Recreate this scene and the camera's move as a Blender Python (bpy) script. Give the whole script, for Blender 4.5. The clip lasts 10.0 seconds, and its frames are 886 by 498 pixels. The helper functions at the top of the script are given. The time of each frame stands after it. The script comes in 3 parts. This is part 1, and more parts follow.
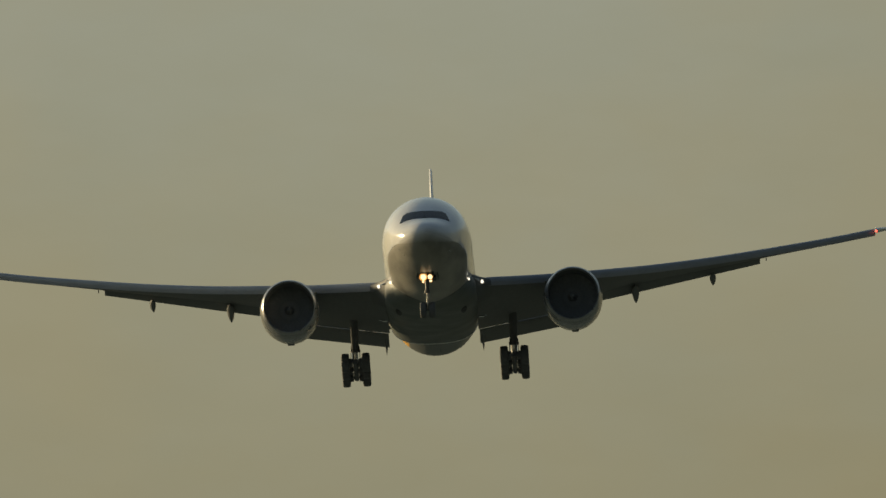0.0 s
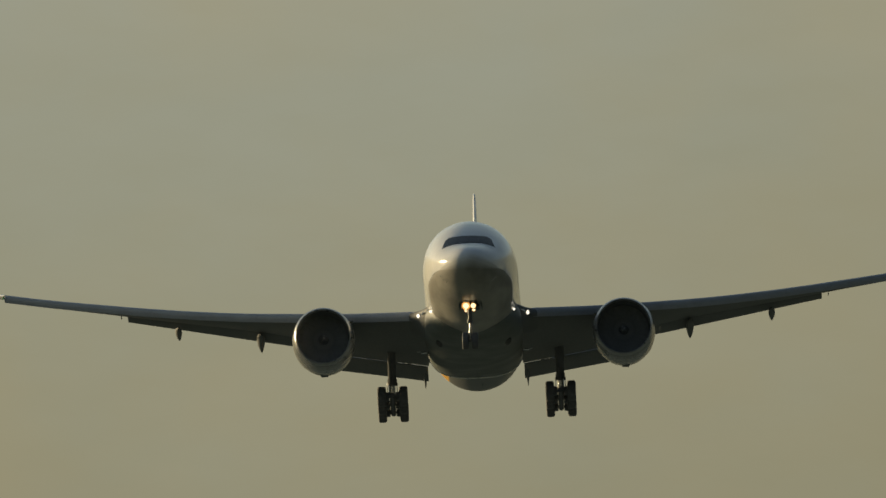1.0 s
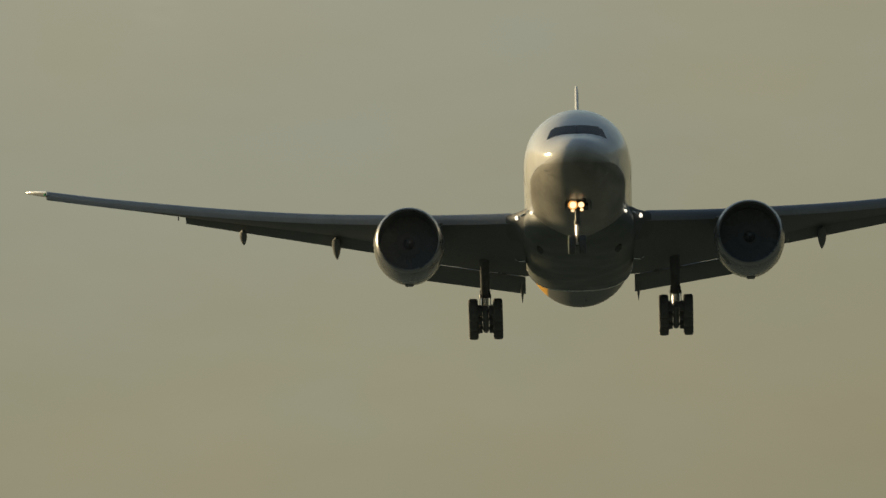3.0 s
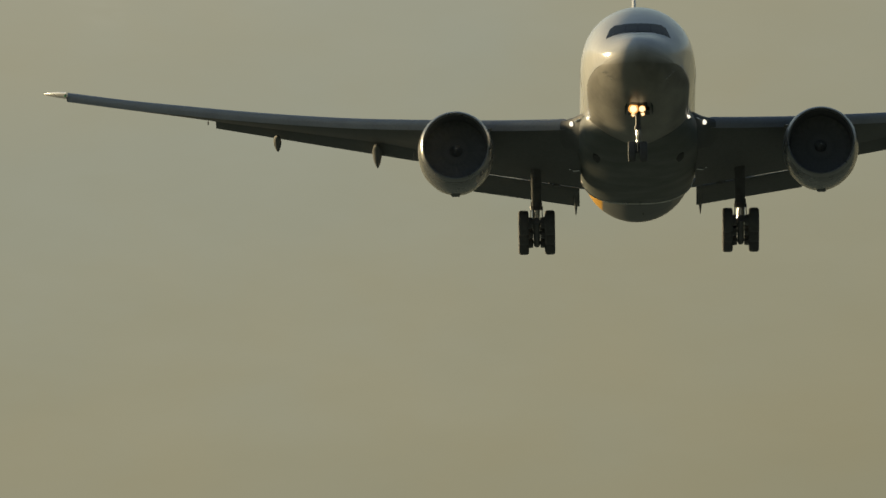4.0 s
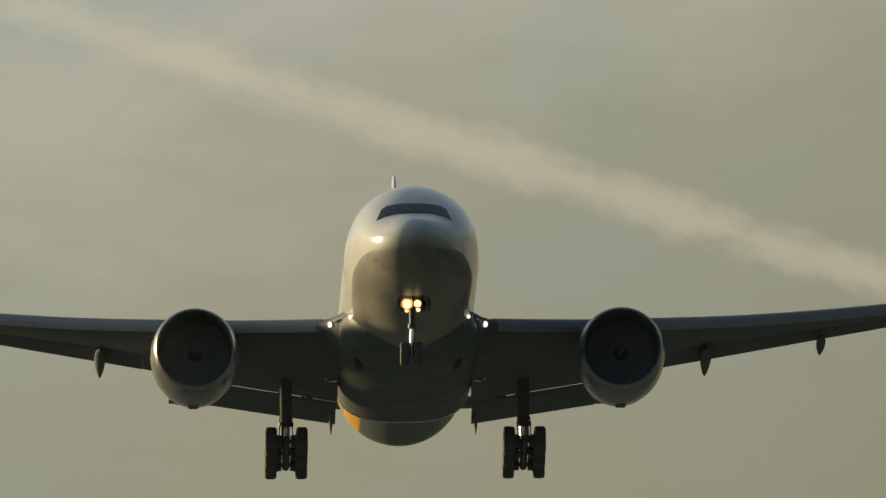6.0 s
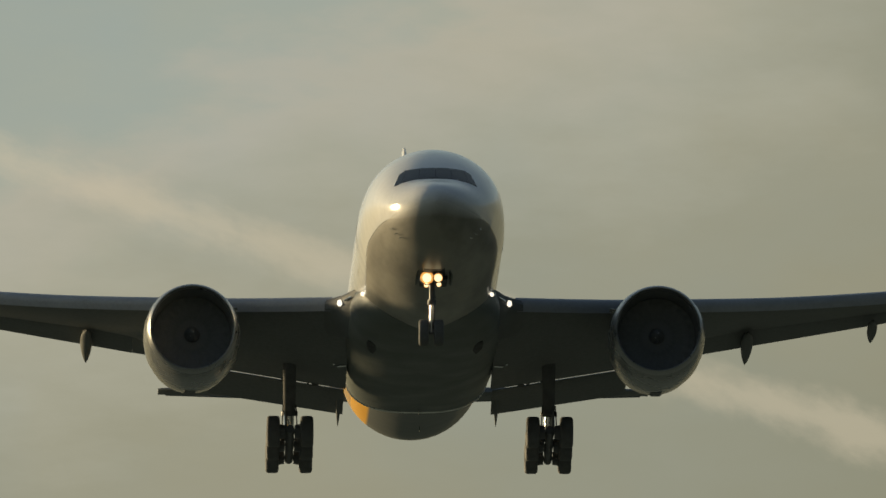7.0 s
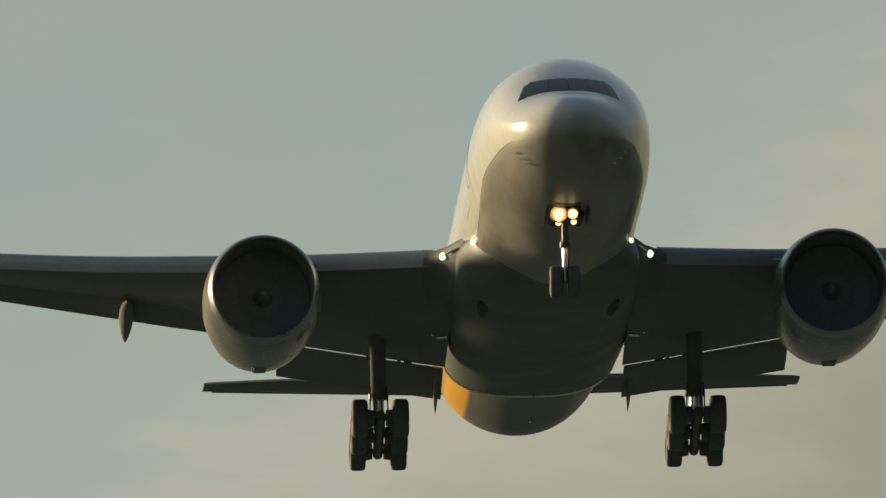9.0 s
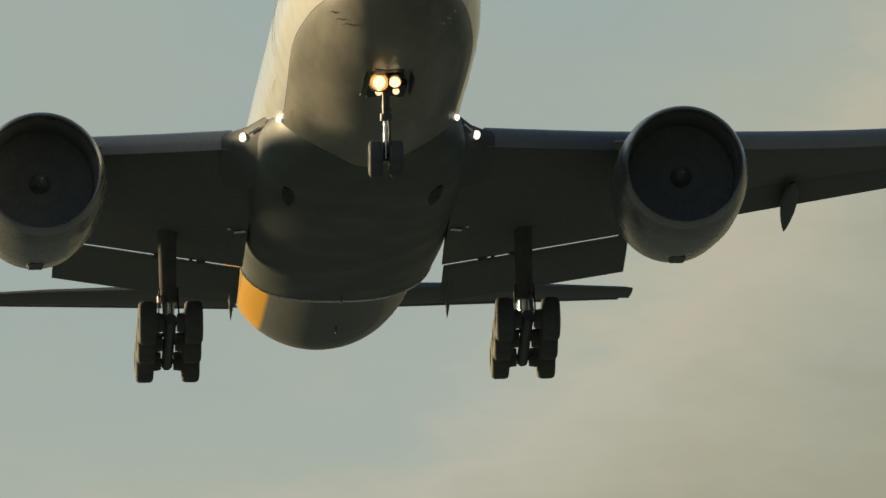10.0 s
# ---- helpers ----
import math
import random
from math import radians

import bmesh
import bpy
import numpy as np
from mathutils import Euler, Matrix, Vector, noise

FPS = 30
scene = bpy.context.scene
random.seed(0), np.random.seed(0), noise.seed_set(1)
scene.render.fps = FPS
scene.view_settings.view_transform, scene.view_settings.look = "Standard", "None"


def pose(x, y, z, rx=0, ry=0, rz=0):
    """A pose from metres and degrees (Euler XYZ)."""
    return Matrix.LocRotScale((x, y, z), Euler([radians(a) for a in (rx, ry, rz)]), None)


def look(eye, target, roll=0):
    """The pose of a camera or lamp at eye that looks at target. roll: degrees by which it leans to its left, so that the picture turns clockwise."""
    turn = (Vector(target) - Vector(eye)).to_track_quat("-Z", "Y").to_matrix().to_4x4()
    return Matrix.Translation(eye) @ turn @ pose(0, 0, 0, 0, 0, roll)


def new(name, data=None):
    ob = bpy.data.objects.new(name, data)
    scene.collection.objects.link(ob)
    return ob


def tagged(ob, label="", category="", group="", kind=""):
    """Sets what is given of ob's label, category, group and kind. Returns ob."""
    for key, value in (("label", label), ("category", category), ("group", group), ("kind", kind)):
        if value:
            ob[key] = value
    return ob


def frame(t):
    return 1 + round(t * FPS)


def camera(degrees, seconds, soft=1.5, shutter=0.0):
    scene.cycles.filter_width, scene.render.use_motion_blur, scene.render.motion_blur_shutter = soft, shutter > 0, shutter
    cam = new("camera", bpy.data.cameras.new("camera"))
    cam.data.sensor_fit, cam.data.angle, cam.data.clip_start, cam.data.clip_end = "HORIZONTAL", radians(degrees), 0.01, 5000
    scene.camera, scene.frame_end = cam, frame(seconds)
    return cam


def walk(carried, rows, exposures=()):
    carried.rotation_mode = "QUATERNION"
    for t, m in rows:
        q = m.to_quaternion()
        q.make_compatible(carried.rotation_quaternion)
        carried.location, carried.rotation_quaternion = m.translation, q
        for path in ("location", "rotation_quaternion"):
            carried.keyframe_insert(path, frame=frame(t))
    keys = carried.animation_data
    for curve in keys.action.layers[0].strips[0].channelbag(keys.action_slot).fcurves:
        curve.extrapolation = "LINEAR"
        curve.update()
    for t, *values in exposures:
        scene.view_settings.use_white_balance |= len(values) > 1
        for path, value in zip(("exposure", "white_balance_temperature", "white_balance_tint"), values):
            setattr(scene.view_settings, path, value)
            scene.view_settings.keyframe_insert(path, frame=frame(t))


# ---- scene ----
FOV = 2.2132
cam = camera(FOV, 10.0, soft=1.5, shutter=0.0)
EYE = 1.7
# seconds, pan to the left, tilt up (degrees)
CAM = [
    (0, 0.9695, 5.8180), (0.25, 0.9199, 5.8798), (0.5, 0.8628, 5.9391), (0.75, 0.8124, 5.9982), (1, 0.7587, 6.0537),
    (1.25, 0.7085, 6.1021), (1.5, 0.6635, 6.1427), (1.75, 0.6190, 6.1566), (2, 0.5843, 6.1488), (2.2, 0.5508, 6.1522),
    (3.3, 0.3648, 6.2075), (3.5, 0.3377, 6.1923), (4, 0.2676, 6.2044), (4.2, 0.2423, 6.2251), (4.5, 0.1596, 6.2446),
    (4.6, 0.0951, 6.2648), (4.7, 0.0080, 6.2938), (4.8, -0.1117, 6.3349), (4.9, -0.2501, 6.3974), (5, -0.3754, 6.4826),
    (5.1, -0.4583, 6.5799), (5.2, -0.5163, 6.6953), (5.3, -0.5507, 6.8111), (5.4, -0.5850, 6.9135), (5.5, -0.6134, 7.0154),
    (5.6, -0.6477, 7.0999), (5.8, -0.7522, 7.2368), (6, -0.8547, 7.3101), (6.2, -0.9315, 7.3362), (7.3, -1.1167, 7.7837),
    (7.5, -1.1826, 7.8593), (7.7, -1.2471, 7.9276), (8, -1.3083, 8.0062), (8.2, -1.2952, 8.0911), (8.5, -1.2308, 8.2474),
    (8.8, -1.1708, 8.4511), (9, -1.1507, 8.5703), (9.1, -1.1721, 8.6223), (9.2, -1.2174, 8.6683), (9.3, -1.2906, 8.7044),
    (9.4, -1.3941, 8.7370), (9.5, -1.4995, 8.7631), (9.6, -1.5829, 8.7885), (9.7, -1.6354, 8.8250), (9.8, -1.6732, 8.8706),
    (10, -1.7583, 9.0004),
]
walk(cam, [(t, pose(0, 0, EYE, 90 + tilt, 0, pan)) for t, pan, tilt in CAM], exposures=[(0.0, -0.08), (4.0, -0.07), (6.0, -0.10), (7.5, -0.10), (8.5, -0.03), (9.0, 0.0), (10.0, 0.08)])

# ---- light ----
SUN_AZIMUTH = -52.0   # degrees to the right of the view's axis (+Y)
SUN_ELEVATION = 7.5


def make_world():
    """Low evening sun behind a thin veil of high cloud: warm and dull near the horizon, cooler above a slanting edge."""
    world = bpy.data.worlds.new("evening_sky")
    scene.world = world
    world.use_nodes = True
    nt = world.node_tree
    nt.nodes.clear()
    link = nt.links.new

    def node(kind, **inputs):
        n = nt.nodes.new(kind)
        for k, v in inputs.items():
            n.inputs[k].default_value = v
        return n

    def calc(op, a, c=0.0, d=0.0):
        n = nt.nodes.new("ShaderNodeMath")
        n.operation = op
        for i, v in enumerate((a, c, d)):
            if isinstance(v, (int, float)):
                n.inputs[i].default_value = v
            else:
                link(v, n.inputs[i])
        return n.outputs[0]

    out = node("ShaderNodeOutputWorld")
    sky = node("ShaderNodeTexSky")
    sky.sky_type = "NISHITA"
    sky.sun_disc = False
    sky.sun_elevation = radians(SUN_ELEVATION)
    sky.sun_rotation = radians(SUN_AZIMUTH)
    sky.air_density, sky.dust_density, sky.ozone_density = 1.3, 3.0, 2.0
    co = node("ShaderNodeTexCoord")
    sep = node("ShaderNodeSeparateXYZ")
    link(co.outputs["Generated"], sep.inputs[0])
    # wisps, drawn out along the cloud's edge
    mp = node("ShaderNodeMapping", Scale=(45, 45, 120), Rotation=(0, radians(28), 0), Location=(3.1, 0.4, 1.7))
    no = node("ShaderNodeTexNoise", Scale=1.0, Detail=6.0, Roughness=0.55)
    fine = node("ShaderNodeTexNoise", Scale=4.0, Detail=5.0, Roughness=0.6)
    link(co.outputs["Generated"], mp.inputs["Vector"])
    link(mp.outputs["Vector"], no.inputs["Vector"])
    link(mp.outputs["Vector"], fine.inputs["Vector"])
    wisps = calc("ADD", calc("MULTIPLY", no.outputs["Fac"], 0.75), calc("MULTIPLY", fine.outputs["Fac"], 0.25))
    side = calc("MINIMUM", calc("MAXIMUM", sep.outputs["X"], -0.012), 0.06)
    height = calc("SUBTRACT", calc("SUBTRACT", sep.outputs["Z"], calc("MULTIPLY", side, 0.33)), 0.1379)
    height = calc("SUBTRACT", height, calc("MULTIPLY", calc("MAXIMUM", calc("SUBTRACT", side, 0.028), 0.0), 0.5))
    height = calc("ADD", height, calc("MULTIPLY", calc("SUBTRACT", wisps, 0.5), 0.022))
    rng = node("ShaderNodeMapRange")
    rng.inputs["From Min"].default_value, rng.inputs["From Max"].default_value = -0.06, 0.06
    link(height, rng.inputs["Value"])
    ramp = node("ShaderNodeValToRGB")
    stops = SKY_STOPS
    while len(ramp.color_ramp.elements) < len(stops):
        ramp.color_ramp.elements.new(0.5)
    for e, (p, c) in zip(ramp.color_ramp.elements, stops):
        e.position, e.color = p, (*c, 1)
    link(rng.outputs["Result"], ramp.inputs["Fac"])
    # the upper sky is bluer and darker
    up = node("ShaderNodeMapRange")
    up.interpolation_type = "SMOOTHSTEP"
    up.inputs["From Min"].default_value, up.inputs["From Max"].default_value = 0.2, 0.9
    link(sep.outputs["Z"], up.inputs["Value"])
    high = node("ShaderNodeMix")
    high.data_type = "RGBA"
    high.inputs["B"].default_value = (0.13, 0.18, 0.25, 1)
    link(up.outputs["Result"], high.inputs["Factor"])
    link(ramp.outputs["Color"], high.inputs["A"])
    # brighter towards the sun, dimmer away from it
    dot = node("ShaderNodeVectorMath")
    dot.operation = "DOT_PRODUCT"
    link(co.outputs["Generated"], dot.inputs[0])
    a, e = radians(SUN_AZIMUTH), radians(SUN_ELEVATION)
    dot.inputs[1].default_value = (math.sin(a) * math.cos(e), math.cos(a) * math.cos(e), math.sin(e))
    glow = node("ShaderNodeMapRange")
    glow.inputs["From Min"].default_value, glow.inputs["From Max"].default_value = -1.0, 1.0
    glow.inputs["To Min"].default_value, glow.inputs["To Max"].default_value = 0.08, 1.255
    link(dot.outputs["Value"], glow.inputs["Value"])
    patch = node("ShaderNodeMix")
    patch.data_type = "RGBA"
    patch.inputs["A"].default_value = (0.965, 1.0, 1.035, 1)
    patch.inputs["B"].default_value = (1.022, 1.0, 0.955, 1)
    mp2 = node("ShaderNodeMapping", Scale=(60, 60, 85), Location=(7.3, 2.2, 5.1))
    no2 = node("ShaderNodeTexNoise", Scale=1.0, Detail=4.0, Roughness=0.5)
    rg2 = node("ShaderNodeMapRange")
    rg2.inputs["From Min"].default_value, rg2.inputs["From Max"].default_value = 0.35, 0.65
    link(co.outputs["Generated"], mp2.inputs["Vector"])
    link(mp2.outputs["Vector"], no2.inputs["Vector"])
    link(no2.outputs["Fac"], rg2.inputs["Value"])
    link(rg2.outputs["Result"], patch.inputs["Factor"])
    tint = node("ShaderNodeMix", Factor=1.0)
    tint.data_type = "RGBA"
    tint.blend_type = "MULTIPLY"
    link(high.outputs["Result"], tint.inputs["A"])
    link(patch.outputs["Result"], tint.inputs["B"])
    cool = node("ShaderNodeMix")
    cool.data_type = "RGBA"
    cool.blend_type = "MULTIPLY"
    cool.inputs["B"].default_value = (0.84, 0.97, 1.20, 1)
    away = node("ShaderNodeMapRange")
    away.inputs["From Min"].default_value, away.inputs["From Max"].default_value = 0.4, -0.6
    link(dot.outputs["Value"], away.inputs["Value"])
    link(away.outputs["Result"], cool.inputs["Factor"])
    link(tint.outputs["Result"], cool.inputs["A"])
    veil = node("ShaderNodeBackground")
    link(cool.outputs["Result"], veil.inputs["Color"])
    link(glow.outputs["Result"], veil.inputs["Strength"])
    clear = node("ShaderNodeBackground", Strength=0.05)
    link(sky.outputs["Color"], clear.inputs["Color"])
    both = node("ShaderNodeMixShader", Fac=0.8)
    link(clear.outputs[0], both.inputs[1])
    link(veil.outputs[0], both.inputs[2])
    link(both.outputs[0], out.inputs["Surface"])


SKY_STOPS = [(0.0, (0.296, 0.266, 0.158)), (0.22, (0.346, 0.327, 0.224)), (0.38, (0.386, 0.380, 0.289)), (0.44, (0.462, 0.458, 0.368)), (0.482, (0.528, 0.506, 0.415)), (0.515, (0.435, 0.471, 0.404)), (0.60, (0.380, 0.442, 0.408)), (1.0, (0.37, 0.445, 0.432))]
make_world()
sun = new("sun", bpy.data.lights.new("sun", "SUN"))
sun.data.energy = 6.0
sun.data.angle = radians(6.0)
sun.data.color = (1.0, 0.78, 0.44)
_az, _el = radians(SUN_AZIMUTH), radians(SUN_ELEVATION)
sun.matrix_world = look(Vector((math.sin(_az) * math.cos(_el), math.cos(_az) * math.cos(_el), math.sin(_el))) * 300, (0, 0, 0))

# ---- materials ----


def material(name, colour, rough=0.4, metal=0.0, coat=0.0, grain=0.06, scale=1.5, bump=0.0, emit=None, power=0.0, spec=0.5):
    """A painted or bare surface with stains at two scales and, if asked, a fine relief."""
    m = bpy.data.materials.new(name)
    m.use_nodes = True
    nt = m.node_tree
    b = nt.nodes["Principled BSDF"]
    b.inputs["Metallic"].default_value = metal
    b.inputs["Coat Weight"].default_value = coat
    b.inputs["Specular IOR Level"].default_value = spec
    b.inputs["Coat Roughness"].default_value = 0.07
    co = nt.nodes.new("ShaderNodeTexCoord")
    big = nt.nodes.new("ShaderNodeTexNoise")
    big.inputs["Scale"].default_value = scale
    big.inputs["Detail"].default_value = 4
    fine = nt.nodes.new("ShaderNodeTexNoise")
    fine.inputs["Scale"].default_value = scale * 12
    fine.inputs["Detail"].default_value = 3
    add = nt.nodes.new("ShaderNodeMath")
    add.operation = "ADD"
    rng = nt.nodes.new("ShaderNodeMapRange")
    rng.inputs["From Min"].default_value, rng.inputs["From Max"].default_value = 0.6, 1.4
    rng.inputs["To Min"].default_value, rng.inputs["To Max"].default_value = 1 - 2 * grain, 1 + grain
    hsv = nt.nodes.new("ShaderNodeHueSaturation")
    hsv.inputs["Color"].default_value = (*colour, 1)
    for n in (big, fine):
        nt.links.new(co.outputs["Object"], n.inputs["Vector"])
    nt.links.new(big.outputs["Fac"], add.inputs[0])
    nt.links.new(fine.outputs["Fac"], add.inputs[1])
    nt.links.new(add.outputs[0], rng.inputs["Value"])
    nt.links.new(rng.outputs["Result"], hsv.inputs["Value"])
    nt.links.new(hsv.outputs["Color"], b.inputs["Base Color"])
    rr = nt.nodes.new("ShaderNodeMapRange")
    rr.inputs["From Min"].default_value, rr.inputs["From Max"].default_value = 0.3, 0.7
    rr.inputs["To Min"].default_value, rr.inputs["To Max"].default_value = rough * 0.85, min(1, rough * 1.2)
    nt.links.new(big.outputs["Fac"], rr.inputs["Value"])
    nt.links.new(rr.outputs["Result"], b.inputs["Roughness"])
    if bump:
        bp = nt.nodes.new("ShaderNodeBump")
        bp.inputs["Strength"].default_value = bump
        bp.inputs["Distance"].default_value = 0.02
        nt.links.new(fine.outputs["Fac"], bp.inputs["Height"])
        nt.links.new(bp.outputs["Normal"], b.inputs["Normal"])
    if emit:
        b.inputs["Emission Color"].default_value = (*emit, 1)
        b.inputs["Emission Strength"].default_value = power
    return m


def fuselage_paint():
    """White above, a grey belly below a curved line that blurs at the nose to imitate the reflected horizon, a yellow
    rear; in metres from the nose.
    """
    m = material("fuselage_paint", (0.76, 0.76, 0.75), 0.15, 0.0, 0.2, 0.05, 0.8)
    nt = m.node_tree
    b = nt.nodes["Principled BSDF"]
    hsv = next(n for n in nt.nodes if n.type == "HUE_SAT")
    co = next(n for n in nt.nodes if n.type == "TEX_COORD")
    sep = nt.nodes.new("ShaderNodeSeparateXYZ")
    nt.links.new(co.outputs["Object"], sep.inputs[0])

    def math_node(op, a, c=None):
        n = nt.nodes.new("ShaderNodeMath")
        n.operation = op
        for i, v in enumerate((a, c)):
            if v is None:
                continue
            if isinstance(v, (int, float)):
                n.inputs[i].default_value = v
            else:
                nt.links.new(v, n.inputs[i])
        return n.outputs[0]

    def step(value, lo, hi):
        n = nt.nodes.new("ShaderNodeMapRange")
        n.inputs["From Min"].default_value, n.inputs["From Max"].default_value = lo, hi
        nt.links.new(value, n.inputs["Value"])
        return n.outputs["Result"]

    def mixed(fac, a, c):
        n = nt.nodes.new("ShaderNodeMix")
        n.data_type = "RGBA"
        nt.links.new(fac, n.inputs["Factor"])
        for key, v in (("A", a), ("B", c)):
            if isinstance(v, tuple):
                n.inputs[key].default_value = (*v, 1)
            else:
                nt.links.new(v, n.inputs[key])
        return n.outputs["Result"]

    curve = nt.nodes.new("ShaderNodeFloatCurve")
    c = curve.mapping.curves[0]
    pts = BELLY_LINE
    for i, (y, z) in enumerate(pts):
        q = (y / 64.0, (z + 4) / 8.0)
        if i < 2:
            c.points[i].location = q
        else:
            c.points.new(*q)
    curve.mapping.update()
    nt.links.new(math_node("DIVIDE", sep.outputs["Y"], 64.0), curve.inputs["Value"])
    line = math_node("SUBTRACT", math_node("MULTIPLY", curve.outputs["Value"], 8.0), 4.0)
    above = math_node("SUBTRACT", sep.outputs["Z"], line)
    # crisp paint line aft; towards the tip its blur paints in the reflected horizon
    soft = math_node("MAXIMUM", math_node("MULTIPLY", math_node("SUBTRACT", 2.4, sep.outputs["Y"]), 0.22), 0.012)
    belly = step(math_node("DIVIDE", above, soft), 1.0, -1.0)
    stripe = math_node("MULTIPLY", math_node("LESS_THAN", math_node("ABSOLUTE", above), 0.03), step(sep.outputs["Y"], 2.4, 2.8))
    rear = step(sep.outputs["Y"], 36.59, 36.61)
    # the rear is grey for x above -1.8 and z below 0, yellow elsewhere
    x_side = step(sep.outputs["X"], -1.92, -1.80)
    low = math_node("MULTIPLY", x_side, step(sep.outputs["Z"], 0.02, -0.02))
    streak = nt.nodes.new("ShaderNodeMapping")
    streak.inputs["Scale"].default_value = (0.9, 0.22, 0.9)
    stain = nt.nodes.new("ShaderNodeTexNoise")
    stain.inputs["Scale"].default_value = 1.0
    stain.inputs["Detail"].default_value = 5
    nt.links.new(co.outputs["Object"], streak.inputs["Vector"])
    nt.links.new(streak.outputs["Vector"], stain.inputs["Vector"])
    dirty = mixed(step(stain.outputs["Fac"], 0.38, 0.62), tuple(0.62 * c for c in BELLY_GREY), BELLY_GREY)
    base = mixed(belly, hsv.outputs["Color"], dirty)
    base = mixed(math_node("MULTIPLY", stripe, step(sep.outputs["Y"], 36.5, 36.4)), base, (0.24, 0.235, 0.21))
    tail = mixed(low, (0.72, 0.36, 0.012), (0.105, 0.110, 0.102))
    nt.links.new(mixed(rear, base, tail), b.inputs["Base Color"])
    # the belly is weathered, the upper skin kept polished
    dull = nt.nodes.new("ShaderNodeMapRange")
    dull.inputs["To Min"].default_value, dull.inputs["To Max"].default_value = 0.12, 0.46
    nt.links.new(belly, dull.inputs["Value"])
    nt.links.new(dull.outputs["Result"], b.inputs["Roughness"])
    b.inputs["Coat Weight"].default_value = 0.12
    # the thin skin is slightly wavy between its frames
    wave = nt.nodes.new("ShaderNodeTexNoise")
    wave.inputs["Scale"].default_value = 0.9
    wave.inputs["Detail"].default_value = 1.5
    ripple = nt.nodes.new("ShaderNodeBump")
    ripple.inputs["Strength"].default_value = 0.45
    ripple.inputs["Distance"].default_value = 0.06
    nt.links.new(co.outputs["Object"], wave.inputs["Vector"])
    nt.links.new(wave.outputs["Fac"], ripple.inputs["Height"])
    nt.links.new(ripple.outputs["Normal"], b.inputs["Normal"])
    return m


BELLY_LINE = [(0, -0.72), (64, -1.8), (1.0, -0.98), (2.5, -1.08), (4.8, -1.13), (7.4, -1.24), (10.4, -1.54), (14, -1.74), (20, -1.8), (40, -1.8)]
BELLY_GREY = (0.27, 0.255, 0.215)
M_FUSELAGE = fuselage_paint()
# fairing grey deepened, so that shade under the wing root is in the colour
M_BELLY = material("belly_fairing_shaded_grey", (0.105, 0.118, 0.108), 0.48, 0, 0.0, 0.08, 0.6, spec=0.3)
M_WING = material("wing_grey_paint", (0.185, 0.192, 0.190), 0.62, 0, 0.0, 0.10, 0.5, spec=0.08)
M_SLAT = material("slat_grey_paint", (0.34, 0.35, 0.375), 0.36, 0.0, 0.1, 0.08, 0.7)
M_FLAP = material("flap_grey_paint", (0.178, 0.185, 0.183), 0.60, 0, 0.0, 0.10, 0.6, spec=0.08)
# darker than the cowl's own paint: the shade below it is in this grey
M_COWL = material("engine_cowl_shaded", (0.125, 0.130, 0.130), 0.26, 0, 0.15, 0.10, 0.8)
M_LIP = material("bare_aluminium", (0.34, 0.345, 0.35), 0.30, 0.8, 0, 0.08, 2.0)
M_DUCT = material("inlet_liner", (0.22, 0.223, 0.223), 0.8, 0, 0, 0.12, 2.0, spec=0.1)
M_BLADE = material("fan_blade_composite", (0.235, 0.237, 0.238), 0.9, 0.0, 0, 0.15, 2.0, spec=0.05)
M_SPINNER = material("spinner_paint", (0.21, 0.21, 0.21), 0.6, 0, 0.0, 0.1, 3.0)
M_GLASS = material("cockpit_glass", (0.010, 0.012, 0.016), 0.08, 0, 0.0, 0.1, 1.0, spec=0.2)
M_SEAL = material("black_seal_and_bay_shade", (0.02, 0.02, 0.02), 0.6, 0, 0, 0.1, 3.0)
M_SEAM = material("panel_seam_grey", (0.28, 0.275, 0.25), 0.5, 0, 0, 0.1, 3.0)
# pale metal for the sky's reflection along the fairing's rear edge
M_SKY_RIM = material("sky_rim_metal", (0.85, 0.84, 0.80), 0.28, 0.9, 0, 0.12, 2.0)
M_FILLET = material("root_fillet_paint", (0.155, 0.160, 0.158), 0.62, 0, 0, 0.1, 0.8, spec=0.12)
M_TYRE = material("tyre_rubber", (0.125, 0.126, 0.125), 0.8, 0, 0, 0.2, 4.0, 0.4)
M_RIM = material("wheel_rim_paint", (0.35, 0.35, 0.36), 0.4, 0.3, 0, 0.15, 4.0)
M_STEEL = material("gear_grey_paint", (0.11, 0.112, 0.113), 0.5, 0.0, 0.0, 0.15, 3.0)
# light grey strut toned down: the missing gear door's shade is in the colour
M_STRUT = material("strut_shaded_grey", (0.17, 0.172, 0.17), 0.85, 0, 0, 0.15, 3.0, spec=0.02)
M_CHROME = material("chrome_piston", (0.85, 0.85, 0.86), 0.10, 1.0, 0, 0.05, 6.0)
M_WHITE = material("white_gloss_paint", (0.78, 0.78, 0.77), 0.3, 0, 0.5, 0.05, 0.8)
M_TIP = material("polished_tip_skin", (0.86, 0.86, 0.85), 0.30, 0.6, 0, 0.05, 2.0)
M_LAMP_WARM = material("landing_lamp_glow", (1, 0.9, 0.7), 0.2, emit=(1.0, 0.80, 0.45), power=1.6)
M_LAMP = material("wing_lamp_glow", (1, 0.95, 0.85), 0.2, emit=(1.0, 0.90, 0.72), power=1.4)
# emissive orange that imitates the glare halo round the nose lamps
M_HALO = material("lamp_halo_glow", (1, 0.7, 0.4), 0.3, emit=(1.0, 0.42, 0.08), power=0.9)
M_RED = material("red_navigation_glow", (0.8, 0.05, 0.03), 0.2, emit=(1.0, 0.08, 0.05), power=4.0)
